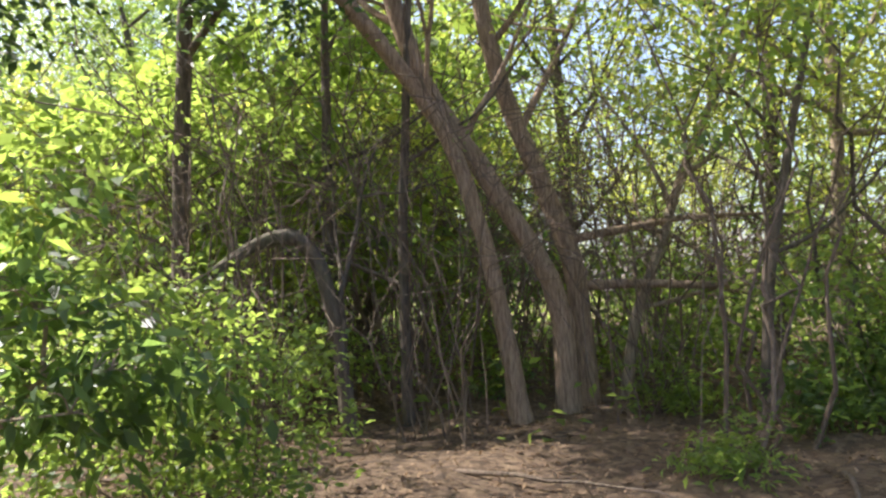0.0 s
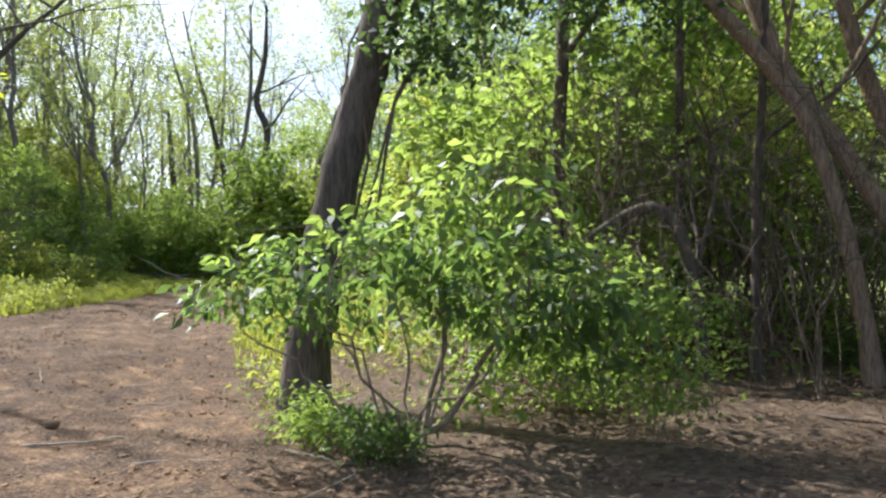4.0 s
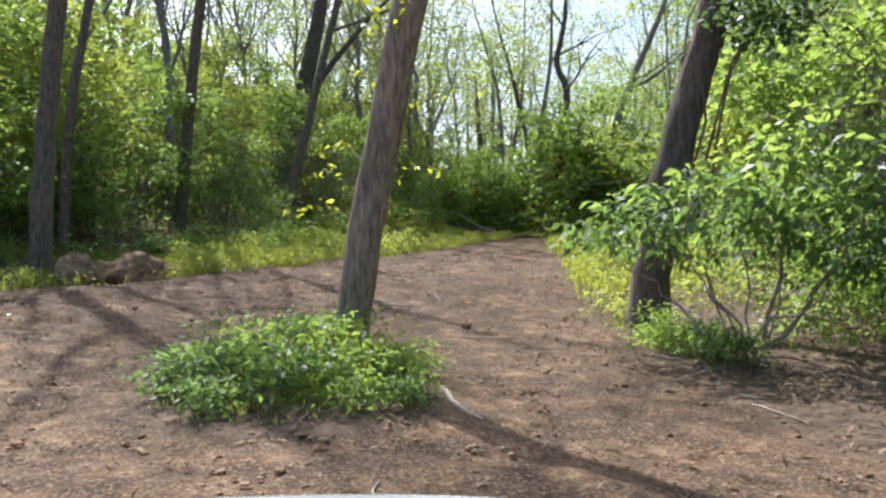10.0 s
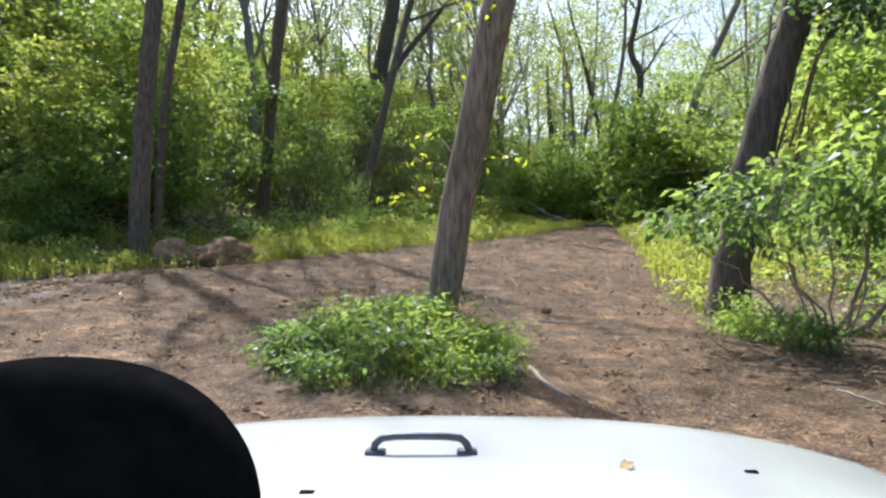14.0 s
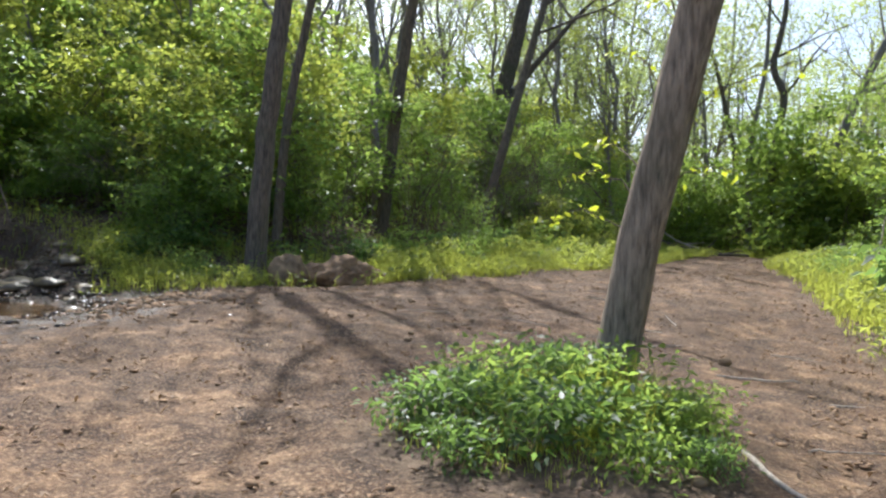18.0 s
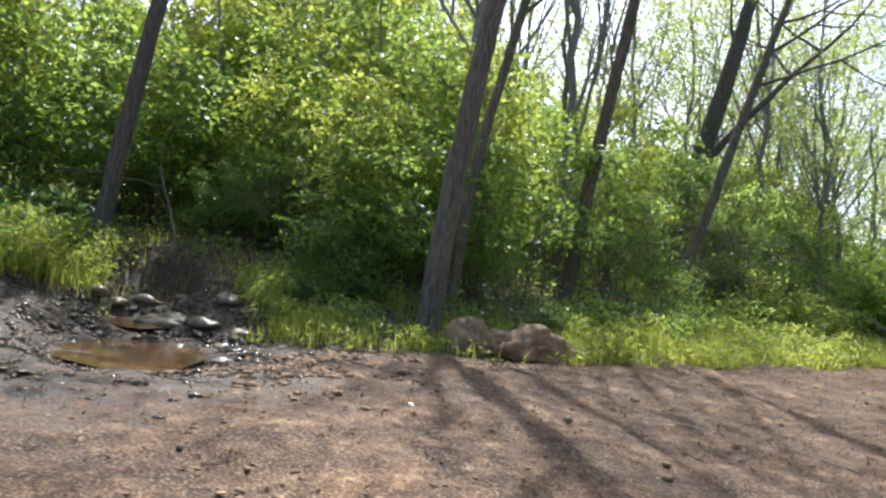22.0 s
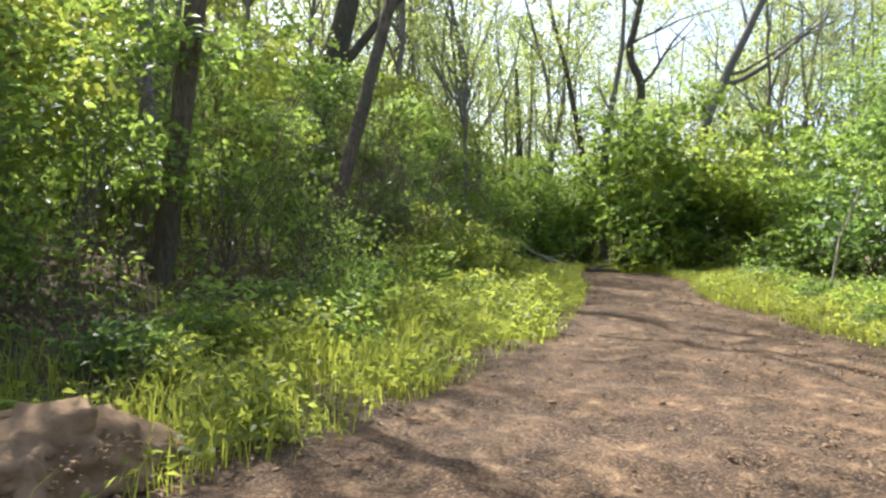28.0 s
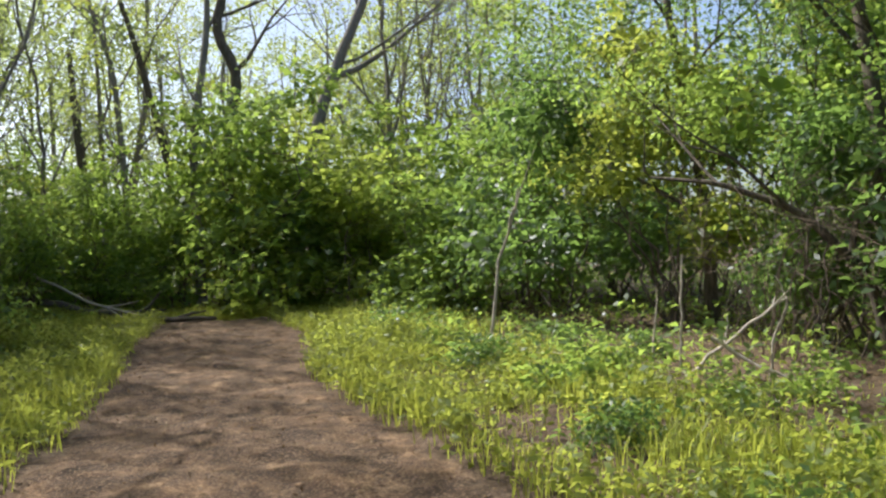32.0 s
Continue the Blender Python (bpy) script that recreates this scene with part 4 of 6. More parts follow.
trunk_tree("leaning_tree", "leaning brown tree with rough bark in the thicket", [g3(0.88, 9.6), (0.94, 9.6, 1.0), (0.70, 9.6, 1.65), (0.05, 9.6, 2.85), (-0.62, 9.55, 3.9), (-0.95, 9.5, 5.2), (-1.3, 9.4, 7.0)],
           [0.15, 0.125, 0.12, 0.125, 0.115, 0.095, 0.06], BARK_TAN, [(0.5, (0.5, 0, 1), 2.4, 0.05), (0.7, (-0.8, 0.2, 0.5), 2.6, 0.05), (0.95, (-0.1, 0, 1), 2.6, 0.05)], 1800, LEAF_MID, 82, "leaning trunks of the thicket")
trunk_tree("leaning_tree", "dark leaning tree trunk with spreading limbs in the thicket", [g3(1.18, 10.2), (1.15, 10.2, 1.55), (0.8, 10.2, 2.65), (0.37, 10.2, 3.8), (0.2, 10.2, 4.7), (0.0, 10.2, 6.0), (-0.3, 10.3, 8.0)],
           [0.16, 0.14, 0.125, 0.115, 0.105, 0.09, 0.05], BARK_TAN, [(0.28, (0.8, -0.2, 0.25), 2.8, 0.06), (0.22, (1.0, -0.1, 0.02), 3.0, 0.07), (0.45, (0.6, 0.2, 0.9), 3.2, 0.06), (0.6, (0.7, -0.4, 0.8), 2.8, 0.05), (0.9, (0, 0, 1), 2.4, 0.05)], 2600, LEAF_LIGHT, 83, "leaning trunks of the thicket")
trunk_tree("forked_sapling", "grey forked sapling with open spreading limbs in the thicket", [g3(1.6, 10.3), (1.85, 10.3, 1.0), (2.2, 10.25, 1.75), (2.55, 10.2, 2.8), (2.85, 10.1, 3.4), (3.5, 10.0, 4.6)],
           [0.075, 0.07, 0.065, 0.055, 0.045, 0.02], BARK_GREY, [(0.55, (-0.4, 0, 1), 1.9, 0.035), (0.62, (0.7, -0.1, 0.5), 2.2, 0.035), (0.8, (0.1, 0.1, 1), 1.8, 0.03), (0.3, (0.9, -0.2, 0.2), 2.2, 0.035)], 1500, LEAF_LIGHT, 84)
trunk_tree("parasol_tree", "slim brown tree whose limbs spread out in a level fan", [g3(4.4, 10.6), (4.45, 10.55, 2.0), (4.55, 10.52, 3.65), (4.52, 10.53, 4.2), (4.5, 10.5, 6.5)],
           [0.10, 0.085, 0.08, 0.075, 0.04], BARK_GREY, [(0.56, (-0.9, 0.2, 0.65), 2.6, 0.055), (0.54, (0.8, -0.5, -0.35), 2.4, 0.055), (0.6, (0.5, -0.2, 0.8), 2.2, 0.045), (0.62, (-0.5, -0.6, 0.3), 2.2, 0.045), (0.95, (0, 0, 1), 2.2, 0.04)], 2600, LEAF_LIGHT, 85)
trunk_tree("arched_tree", "dead dark trunk arching over in a hoop in the thicket", [g3(-1.42, 8.72), (-1.57, 8.68, 1.15), (-1.72, 8.64, 1.85), (-2.0, 8.56, 2.10), (-2.4, 8.43, 1.95), (-2.75, 8.3, 1.7)],
           [0.095, 0.085, 0.08, 0.085, 0.08, 0.05], BARK_DARK, [(0.3, (0.2, 0.1, 1), 2.6, 0.04), (0.45, (0.3, 0.2, 1), 2.2, 0.04)], 300, LEAF_MID, 86)
trunk_tree("dark_stem", "thin dark upright stem of the thicket", [g3(-0.95, 9.4), (-0.9, 9.4, 2.0), (-0.75, 9.45, 4.0), (-0.6, 9.5, 6.5)], [0.07, 0.06, 0.05, 0.03], BARK_DARK,
           [(0.3, (-0.8, 0, 0.5), 2.0, 0.03), (0.5, (0.7, 0.2, 0.5), 2.0, 0.03), (0.7, (-0.4, 0.3, 0.8), 2.0, 0.03)], 700, LEAF_MID, 87, "stems of the thicket")
trunk_tree("dark_stem", "thin dark upright stem of the thicket", [g3(-2.1, 10.5), (-2.05, 10.5, 2.4), (-2.0, 10.5, 4.5), (-1.9, 10.5, 7.0)], [0.09, 0.08, 0.06, 0.03], BARK_DARK,
           [(0.35, (-0.8, -0.2, 0.4), 2.2, 0.035), (0.5, (0.8, 0.2, 0.4), 2.2, 0.035), (0.7, (0.3, 0.6, 0.8), 2.0, 0.03)], 800, LEAF_MID, 88, "stems of the thicket")
trunk_tree("dark_stem", "thin dark stem leaning among the thicket", [g3(2.6, 8.2), (2.9, 8.3, 1.6), (3.3, 8.5, 3.0), (3.8, 8.7, 4.8)], [0.055, 0.05, 0.04, 0.02], BARK_DARK,
           [(0.4, (0.8, 0, 0.4), 1.8, 0.025), (0.6, (-0.5, 0.2, 0.8), 1.8, 0.025)], 700, LEAF_LIGHT, 89, "stems of the thicket")

# limb that crooks through the bushes on the sunny side
trunk_tree("crooked_tree", "dark crooked tree with low arching limbs inside the bushes", [g3(-9.9, 20.6), (-10.2, 20.5, 1.9), (-11.1, 20.2, 2.9), (-12.2, 20.2, 3.4), (-13.2, 20.6, 3.6)],
           [0.09, 0.075, 0.06, 0.045, 0.02], BARK_DARK, [(0.4, (0.2, -0.3, 1), 3.0, 0.05), (0.6, (-0.6, -0.4, 0.5), 2.6, 0.035), (0.8, (-0.5, 0.3, 0.6), 2.4, 0.03)], 4200, LEAF_MID, 90)


# ---- far trees: tall, half bare, with pale spring leaves ----
def far_tree(seed, height, lean, kink=False):
    rg = np.random.default_rng(seed)
    root = thing("bare_tree", (0, 0, 0), "tall thin grey tree with bare forking branches and pale new leaves", "tree", "trees of the far wood")
    n = 12
    p = np.zeros((n, 3))
    p[:, 2] = np.linspace(-0.5, height * 0.62, n)
    p[:, 0] = lean * np.linspace(0, 1, n) ** 1.4 * height * 0.3
    p[1:, :2] += np.cumsum(rg.standard_normal((n - 1, 2)) * 0.15, 0)
    if kink:
        p[7, 0] -= 0.45
        p[8, 0] -= 0.75
        p[9, 0] -= 0.35
    r = np.linspace(0.13, 0.06, n)
    t = Tubes()
    t.add(p, r, 8)
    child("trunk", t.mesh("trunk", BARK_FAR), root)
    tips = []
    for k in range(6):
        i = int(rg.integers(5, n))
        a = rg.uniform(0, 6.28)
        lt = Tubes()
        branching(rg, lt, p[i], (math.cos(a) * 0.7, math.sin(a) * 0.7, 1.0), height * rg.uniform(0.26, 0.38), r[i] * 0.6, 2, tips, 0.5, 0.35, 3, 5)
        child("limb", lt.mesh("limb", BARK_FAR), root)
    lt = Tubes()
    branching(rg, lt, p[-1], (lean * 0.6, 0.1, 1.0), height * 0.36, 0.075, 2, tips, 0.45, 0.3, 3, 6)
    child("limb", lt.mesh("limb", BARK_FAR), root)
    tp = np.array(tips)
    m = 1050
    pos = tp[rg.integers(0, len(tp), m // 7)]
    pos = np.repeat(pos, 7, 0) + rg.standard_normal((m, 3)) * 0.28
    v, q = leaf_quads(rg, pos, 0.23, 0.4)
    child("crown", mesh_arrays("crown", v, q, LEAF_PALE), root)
    return root


far_kinds = [far_tree(101, 15.0, 0.12), far_tree(102, 17.0, -0.10), far_tree(103, 16.0, 0.25), far_tree(104, 14.0, -0.2), far_tree(105, 16.0, 0.1, True)]
far_spots = [(-42.0, 32.5), (-24.6, 39.0), (-32.5, 38.0), (-29.0, 38.5), (-44.0, 33.5), (-38.8, 36.8), (-24.0, 36.5), (-20.5, 37.5), (-36.0, 40.0), (-31.0, 41.0), (-27.5, 42.5), (-22.5, 42.0),
             (-45.0, 37.5), (-17.5, 41.0), (-40.5, 44.5), (-34.5, 47.5), (-29.0, 49.5), (-23.5, 48.5), (-47.0, 45.0), (-14.0, 46.0), (-18.5, 51.0), (-9.0, 44.0), (-39.0, 52.5), (-33.0, 56.0), (-26.0, 57.0),
             (-51.0, 52.0), (-45.0, 56.0), (-4.0, 40.0), (-20.0, 60.0), (-12.5, 58.0), (2.0, 45.0), (-55.0, 44.0), (-52.0, 36.0)]
# inside the wood behind the bank
far_spots += [(-23.0, 3.0), (-26.0, -1.5), (-28.0, 6.5), (-24.5, 7.0), (-31.0, 13.0), (-29.0, 17.5), (-33.5, 20.5), (-33.0, 2.0), (-36.0, 9.0), (-38.5, 16.0), (-40.0, 23.0), (-36.5, 26.0), (-44.0, 29.0),
              (-27.0, -7.0), (-32.0, -5.0), (-42.0, 4.0), (-45.0, 13.0), (-47.0, 22.0), (-22.0, -9.5), (-38.0, -3.0), (-21.5, 5.8), (-20.3, 2.8), (-27.5, 3.5), (-30.0, 9.5), (-35, 14.5), (-28.5, 20.5), (-31.5, 24.0), (-35.0, 23.0), (-38.0, 28.5), (-33.5, 17.0), (-41.0, 18.5), (-32.5, 28.0), (-37.5, 20.0), (-43.0, 25.0)]
far_spots += [(4.0, 25.0), (-1.0, 32.0), (8.0, 31.0), (13.0, 22.0), (14.0, 14.0), (-8.0, 36.0)]
rf = np.random.default_rng(15)
for k, (x, y) in enumerate(far_spots):
    if 5 < k < 34 and k % 4 == 1:
        continue
    s = rf.uniform(0.7, 1.2)
    src = far_kinds[k % 5]
    m = pose(x, y, float(land(max(x, -90), min(y, 90))), rf.normal(0, 4), rf.normal(0, 4), -45 + rf.uniform(-25, 25) if k < 5 else rf.uniform(0, 360)) @ Matrix.Diagonal((s, s, s, 1))
    ob = copy_thing(src, Matrix.Identity(4))
    ob.matrix_basis = m
for src in far_kinds:
    for o in list(src.children):
        bpy.data.objects.remove(o)
    bpy.data.objects.remove(src)

# young trees whose pale crowns fill the wood behind
def young_tree(seed, height, leaf):
    rg = np.random.default_rng(seed)
    root = thing("young_tree", (0, 0, 0), "slim young tree with an airy pale green spring crown", "tree", "young trees of the wood")
    p = curve_pts(rg, (0, 0, -0.4), (rg.normal(0, 0.5), rg.normal(0, 0.5), height), 0.0, 12, 0.012)
    t = Tubes()
    t.add(p, np.linspace(0.075, 0.015, 12), 7)
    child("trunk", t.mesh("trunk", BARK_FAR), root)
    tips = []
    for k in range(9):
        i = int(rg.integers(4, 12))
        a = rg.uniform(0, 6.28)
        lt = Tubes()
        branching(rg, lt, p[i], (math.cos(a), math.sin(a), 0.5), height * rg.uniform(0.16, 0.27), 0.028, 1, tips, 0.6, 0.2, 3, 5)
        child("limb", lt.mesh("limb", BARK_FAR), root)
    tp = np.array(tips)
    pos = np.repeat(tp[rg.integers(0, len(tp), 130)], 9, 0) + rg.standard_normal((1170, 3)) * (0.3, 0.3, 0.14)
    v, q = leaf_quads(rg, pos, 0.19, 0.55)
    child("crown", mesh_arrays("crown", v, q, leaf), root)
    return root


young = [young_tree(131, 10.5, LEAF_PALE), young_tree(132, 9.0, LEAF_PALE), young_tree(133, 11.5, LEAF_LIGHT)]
ry = np.random.default_rng(19)
yspots = []
for (ax, ay), (bx, by) in zip(bl[:-2], bl[1:-1]):
    ln = math.hypot(bx - ax, by - ay)
    for d in np.arange(1.5, ln, 3.4):
        o = ry.uniform(9, 19)
        yspots.append((ax + (bx - ax) * d / ln - (by - ay) / ln * o, ay + (by - ay) * d / ln + (bx - ax) / ln * o, 1.0))
yspots += [(-24, -4, 1), (-27, -9, 1.1), (-22.5, -11, 1), (-30, -2, 1.1), (-22, 38, 1.1), (-18.5, 40, 1.2), (-38, 38, 1.1), (-33, 42, 1.2), (-41, 36, 1), (-26.5, 40, 1.2), (-14.5, 37, 1.2), (-44, 40, 1.2), (-30, 44, 1.3),
           (-36, 27, 1), (-40, 30, 1.1), (-30, 22, 1), (-33, 14, 1), (-34, 25, 1)]
yspots += [(ry.uniform(-50, -30), ry.uniform(10, 33), 1.1) for k in range(16)] + [(ry.uniform(-40, -16), ry.uniform(37, 52), 1.3) for k in range(14)]
plant_out(young, yspots, ry, 0.85, 1.15)

# the trees that stand out above the bushes at the track's end
FAR_GROUP = "tall trees above the end bushes"
trunk_tree("kinked_tree", "dark bare tree with a sharp kink in its trunk", [g3(-29.2, 31.8), (-29.05, 31.9, 7.3), (-28.62, 32.2, 9.9), (-28.95, 31.95, 10.6), (-29.4, 31.7, 11.3), (-29.15, 31.9, 12.2), (-28.8, 32.1, 14.0), (-28.7, 32.1, 17.0)],
           [0.24, 0.21, 0.19, 0.19, 0.20, 0.17, 0.13, 0.06], BARK_DARK, [(0.56, (0.9, 0.3, 0.9), 3.8, 0.09), (0.72, (0.8, 0.5, 0.4), 4.0, 0.07), (0.8, (-0.5, -0.3, 0.9), 3.6, 0.06), (0.97, (0, 0, 1), 3.2, 0.05)], 900, LEAF_PALE, 112, FAR_GROUP, 12, 0.18, depth=3, spread=0.5)
trunk_tree("bowed_tree", "slim grey tree bowing away from its neighbour", [g3(-29.9, 31.1), (-30.1, 31.2, 7.2), (-29.55, 31.6, 11.2), (-29.45, 31.65, 14.0), (-29.5, 31.6, 17.0)],
           [0.20, 0.17, 0.14, 0.10, 0.05], BARK_FAR, [(0.5, (-0.5, -0.2, 1), 3.6, 0.06), (0.66, (0.5, 0.2, 1), 3.6, 0.06), (0.8, (-0.5, 0.2, 1), 3.0, 0.05), (0.97, (0, 0, 1), 3.0, 0.04)], 800, LEAF_PALE, 113, FAR_GROUP, 10, 0.18, depth=3, spread=0.45)
trunk_tree("bowed_tree", "slim dark grey tree with a long bowed trunk", [g3(-32.3, 33.1), (-32.6, 32.9, 7.0), (-33.4, 32.3, 11.4), (-34.2, 31.7, 15.0), (-34.6, 31.4, 17.5)],
           [0.19, 0.17, 0.14, 0.10, 0.05], BARK_DARK, [(0.6, (0.5, 0.3, 1), 3.6, 0.05), (0.75, (-0.5, 0, 1), 3.4, 0.05), (0.95, (0.1, 0, 1), 3.0, 0.04)], 700, LEAF_PALE, 114, FAR_GROUP, 10, 0.18, depth=3, spread=0.45)
trunk_tree("bowed_tree", "thin grey tree leaning out with fine bare twigs", [g3(-33.8, 32.0), (-33.9, 31.9, 6.7), (-34.1, 31.75, 10.6), (-35.1, 30.9, 15.0), (-35.6, 30.5, 17.5)],
           [0.16, 0.14, 0.11, 0.08, 0.04], BARK_FAR, [(0.55, (0.6, 0.3, 1), 3.4, 0.05), (0.68, (-0.7, -0.2, 1), 3.6, 0.05), (0.95, (-0.2, 0, 1), 3.0, 0.04)], 800, LEAF_PALE, 115, FAR_GROUP, 10, 0.18, depth=3, spread=0.5)
trunk_tree("leaning_far_tree", "thick leaning grey tree with one long outstretched limb", [g3(-27.6, 33.0), (-26.3, 33.6, 7.7), (-25.55, 34.0, 10.0), (-24.1, 34.7, 13.5), (-23.2, 35.1, 16.5)],
           [0.32, 0.27, 0.23, 0.17, 0.08], BARK_FAR, [(0.58, (0.95, 0.42, 0.5), 6.0, 0.13), (0.62, (0.9, 0.2, 0.15), 4.6, 0.08), (0.75, (-0.5, 0, 1), 3.6, 0.07), (0.85, (0.6, 0.4, 0.8), 3.4, 0.06), (0.97, (0.3, 0.1, 1), 3.2, 0.06)], 900, LEAF_PALE, 116, FAR_GROUP, 12, 0.18, depth=3, spread=0.5)

# broken dead trunk standing among the bushes
trunk_tree("dead_snag", "broken dead tree trunk standing bare among green bushes", [g3(-36.6, 32.5), (-36.6, 32.55, 6.5), (-36.7, 32.5, 8.0), (-36.8, 32.4, 10.2), (-36.9, 32.35, 11.9)],
           [0.30, 0.24, 0.20, 0.15, 0.09], BARK_DARK, [(0.62, (0.5, 0.3, 0.6), 1.0, 0.05)], 0, None, 111, depth=1)

# woods on the skyline: pale crowns on thin trunks
rw = np.random.default_rng(16)
cv, ct = [], Tubes()
for k in range(320):
    a, d = math.radians(rw.uniform(-10, 215)), 40 + 60 * rw.uniform() ** 0.8
    x, y = -10 + math.cos(a) * d, 5 + math.sin(a) * d
    top = rw.uniform(8, 21)
    p = curve_pts(rw, (x, y, 1.0), (x + rw.normal(0, 1.2), y + rw.normal(0, 1.2), top), 0.0, 5, 0.012)
    ct.add(p, np.linspace(0.2, 0.06, 5), 5)
    for j in range(6):
        c = np.array((x, y, top)) + rw.standard_normal(3) * (2.2, 2.2, 3.0) - (0, 0, 2.5)
        u = rw.standard_normal((56, 3))
        u /= np.linalg.norm(u, axis=1, keepdims=True)
        cv.append(c + u * rw.uniform(0.4, 1, (56, 1)) * (1.9, 1.9, 1.3))
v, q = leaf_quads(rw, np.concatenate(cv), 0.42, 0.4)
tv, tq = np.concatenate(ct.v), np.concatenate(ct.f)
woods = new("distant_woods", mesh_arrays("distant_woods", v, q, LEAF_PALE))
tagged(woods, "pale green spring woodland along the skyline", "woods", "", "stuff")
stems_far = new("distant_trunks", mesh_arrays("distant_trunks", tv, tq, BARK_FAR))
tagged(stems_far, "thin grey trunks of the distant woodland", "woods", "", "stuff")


# ---- verge: grass, broad-leaved plants, litter ----
def scatter(seed, n, x0, x1, y0, y1, keep):
    rg = np.random.default_rng(seed)
    x, y = rg.uniform(x0, x1, n), rg.uniform(y0, y1, n)
    w = keep(x, y)
    k = rg.uniform(0, 1, n) < w
    return rg, x[k], y[k]


def verge(x, y):
    """How lush the ground cover is: thick beside the track in the sun, thin in the wood."""
    d = -track_depth(x, y)
    patch = np.clip(0.55 + 0.9 * wob(x, y, 0.8), 0, 1)
    w = np.where(d < -0.05, 0, np.where(d < 2.6, np.clip(d * 2.5 + 0.1, 0, 1), np.clip(1 - (d - 2.6) / 1.6, 0.04, 1))) * (0.15 + 0.85 * patch)
    shade = (x > -1.8) & (y > 3)
    w = np.where(shade, 0, w)
    stream = np.exp(-(((x + 14.8) / 3.4) ** 2 + ((y + 3.4) / 1.3) ** 2))
    mound = np.exp(-(((x + 13.9) / 1.0) ** 2 + ((y - 1.6) / 1.0) ** 2))
    return w * np.clip(1 - 1.6 * stream - 1.3 * mound, 0, 1)


def grass_mesh(seed, n, area, hmin, hmax, keep, width=0.011):
    rg, x, y = scatter(seed, n, *area, keep)
    m = len(x)
    z = land(x, y)
    h = rg.uniform(hmin, hmax, m) * (0.7 + 0.5 * np.clip(wob(x, y, 1.4), -1, 1)) * np.where(x > -7, np.clip(1.2 - np.hypot((x + 4.7) / 1.2, (y - 0.25) / 1.3), 0.25, 1), 1.0)
    a = rg.uniform(0, 6.28, m)
    ln = rg.uniform(0.15, 0.75, m) * h
    width = np.where(x > -7, 0.6, 1.0) * width
    sx, sy = -np.sin(a) * width, np.cos(a) * width
    b0 = np.stack([x - sx, y - sy, z - 0.02], 1)
    b1 = np.stack([x + sx, y + sy, z - 0.02], 1)
    mx, my = x + np.cos(a) * ln * 0.35, y + np.sin(a) * ln * 0.35
    c0 = np.stack([mx - sx * 0.8, my - sy * 0.8, z + h * 0.65], 1)
    c1 = np.stack([mx + sx * 0.8, my + sy * 0.8, z + h * 0.65], 1)
    tp0 = np.stack([x + np.cos(a) * ln - sx * 0.1, y + np.sin(a) * ln - sy * 0.1, z + h], 1)
    tp1 = np.stack([x + np.cos(a) * ln + sx * 0.1, y + np.sin(a) * ln + sy * 0.1, z + h], 1)
    v = np.stack([b0, b1, c1, c0, tp1, tp0], 1).reshape(-1, 3)
    o = np.arange(m)[:, None] * 6
    q = np.concatenate([o + [0, 1, 2, 3], o + [3, 2, 4, 5]], 0)
    return v, q


v, q = grass_mesh(201, 480000, (-31, 1.5, -7, 30), 0.18, 0.48, lambda x, y: verge(x, y) * 0.85 * np.where((x > -5.0) & (y > 1.6), 0, np.where((x > -7) & (y < 2.5), 0, 1)), 0.0065)
tagged(new("verge_grass", mesh_arrays("verge_grass", v, q, GRASS)), "bright green long grass along the track's verges", "grass", "", "stuff")

v, q = grass_mesh(205, 24000, (-6.1, -3.0, -1.5, 1.7), 0.22, 0.5, lambda x, y: np.clip(1.05 - np.hypot((x + 4.7) / 1.15, (y - 0.15) / 1.2), 0, 1) ** 0.8 * np.clip(0.5 + 1.2 * wob(x, y, 2.6, 1.0), 0, 1), 0.0055)
tagged(new("island_grass", mesh_arrays("island_grass", v, q, GRASS)), "tuft of fresh green grass on the tree's island", "grass", "", "stuff")

rg, x, y = scatter(202, 150000, -31, 3, -8, 30, lambda x, y: verge(x, y) * 0.95 * np.where((x > -9) & (y > 3) & (y < 10), 0.45, 1) * np.where((x > -5.2) & (y > 1.6), 0, np.where((x > -7) & (y < 2.5), 0, 1)))
hh = rg.uniform(0.05, 0.38, len(x)) * (0.75 + 0.4 * wob(x, y, 1.1, 2.0))
pos = np.stack([x, y, land(x, y) + np.abs(hh)], 1)
pos = np.repeat(pos, 4, 0) + rg.standard_normal((len(pos) * 4, 3)) * (0.05, 0.05, 0.03)
v, q = leaf_quads(rg, pos, 0.10, 0.45, None, 0.42, 0.1)
tagged(new("verge_plants", mesh_arrays("verge_plants", v, q, LEAF_WEED)), "low broad-leaved green plants mixed into the verge grass", "plants", "", "stuff")

rg, x, y = scatter(204, 30000, -48, 16, -14, 46, lambda x, y: np.where(track_depth(x, y) > -2.0, 0, 0.75) * np.where((x > -2.5) & (y > 1) & (y < 7.5), 0, np.where((x > -2.5) & (y < 12), 0.35, 1)) * np.clip(1 - 1.5 * np.exp(-(((x + 15.5) / 3.0) ** 2 + ((y + 3.4) / 1.3) ** 2)), 0, 1))
pos = np.stack([x, y, land(x, y) + rg.uniform(0.05, 1, len(x)) ** 1.8 * (0.5 + 0.35 * wob(x, y, 0.6, 3.0))], 1)
pos = np.repeat(pos, 4, 0) + rg.standard_normal((len(pos) * 4, 3)) * (0.16, 0.16, 0.07)
v, q = leaf_quads(rg, pos, 0.16, 0.7, None, 0.55, 0.2)
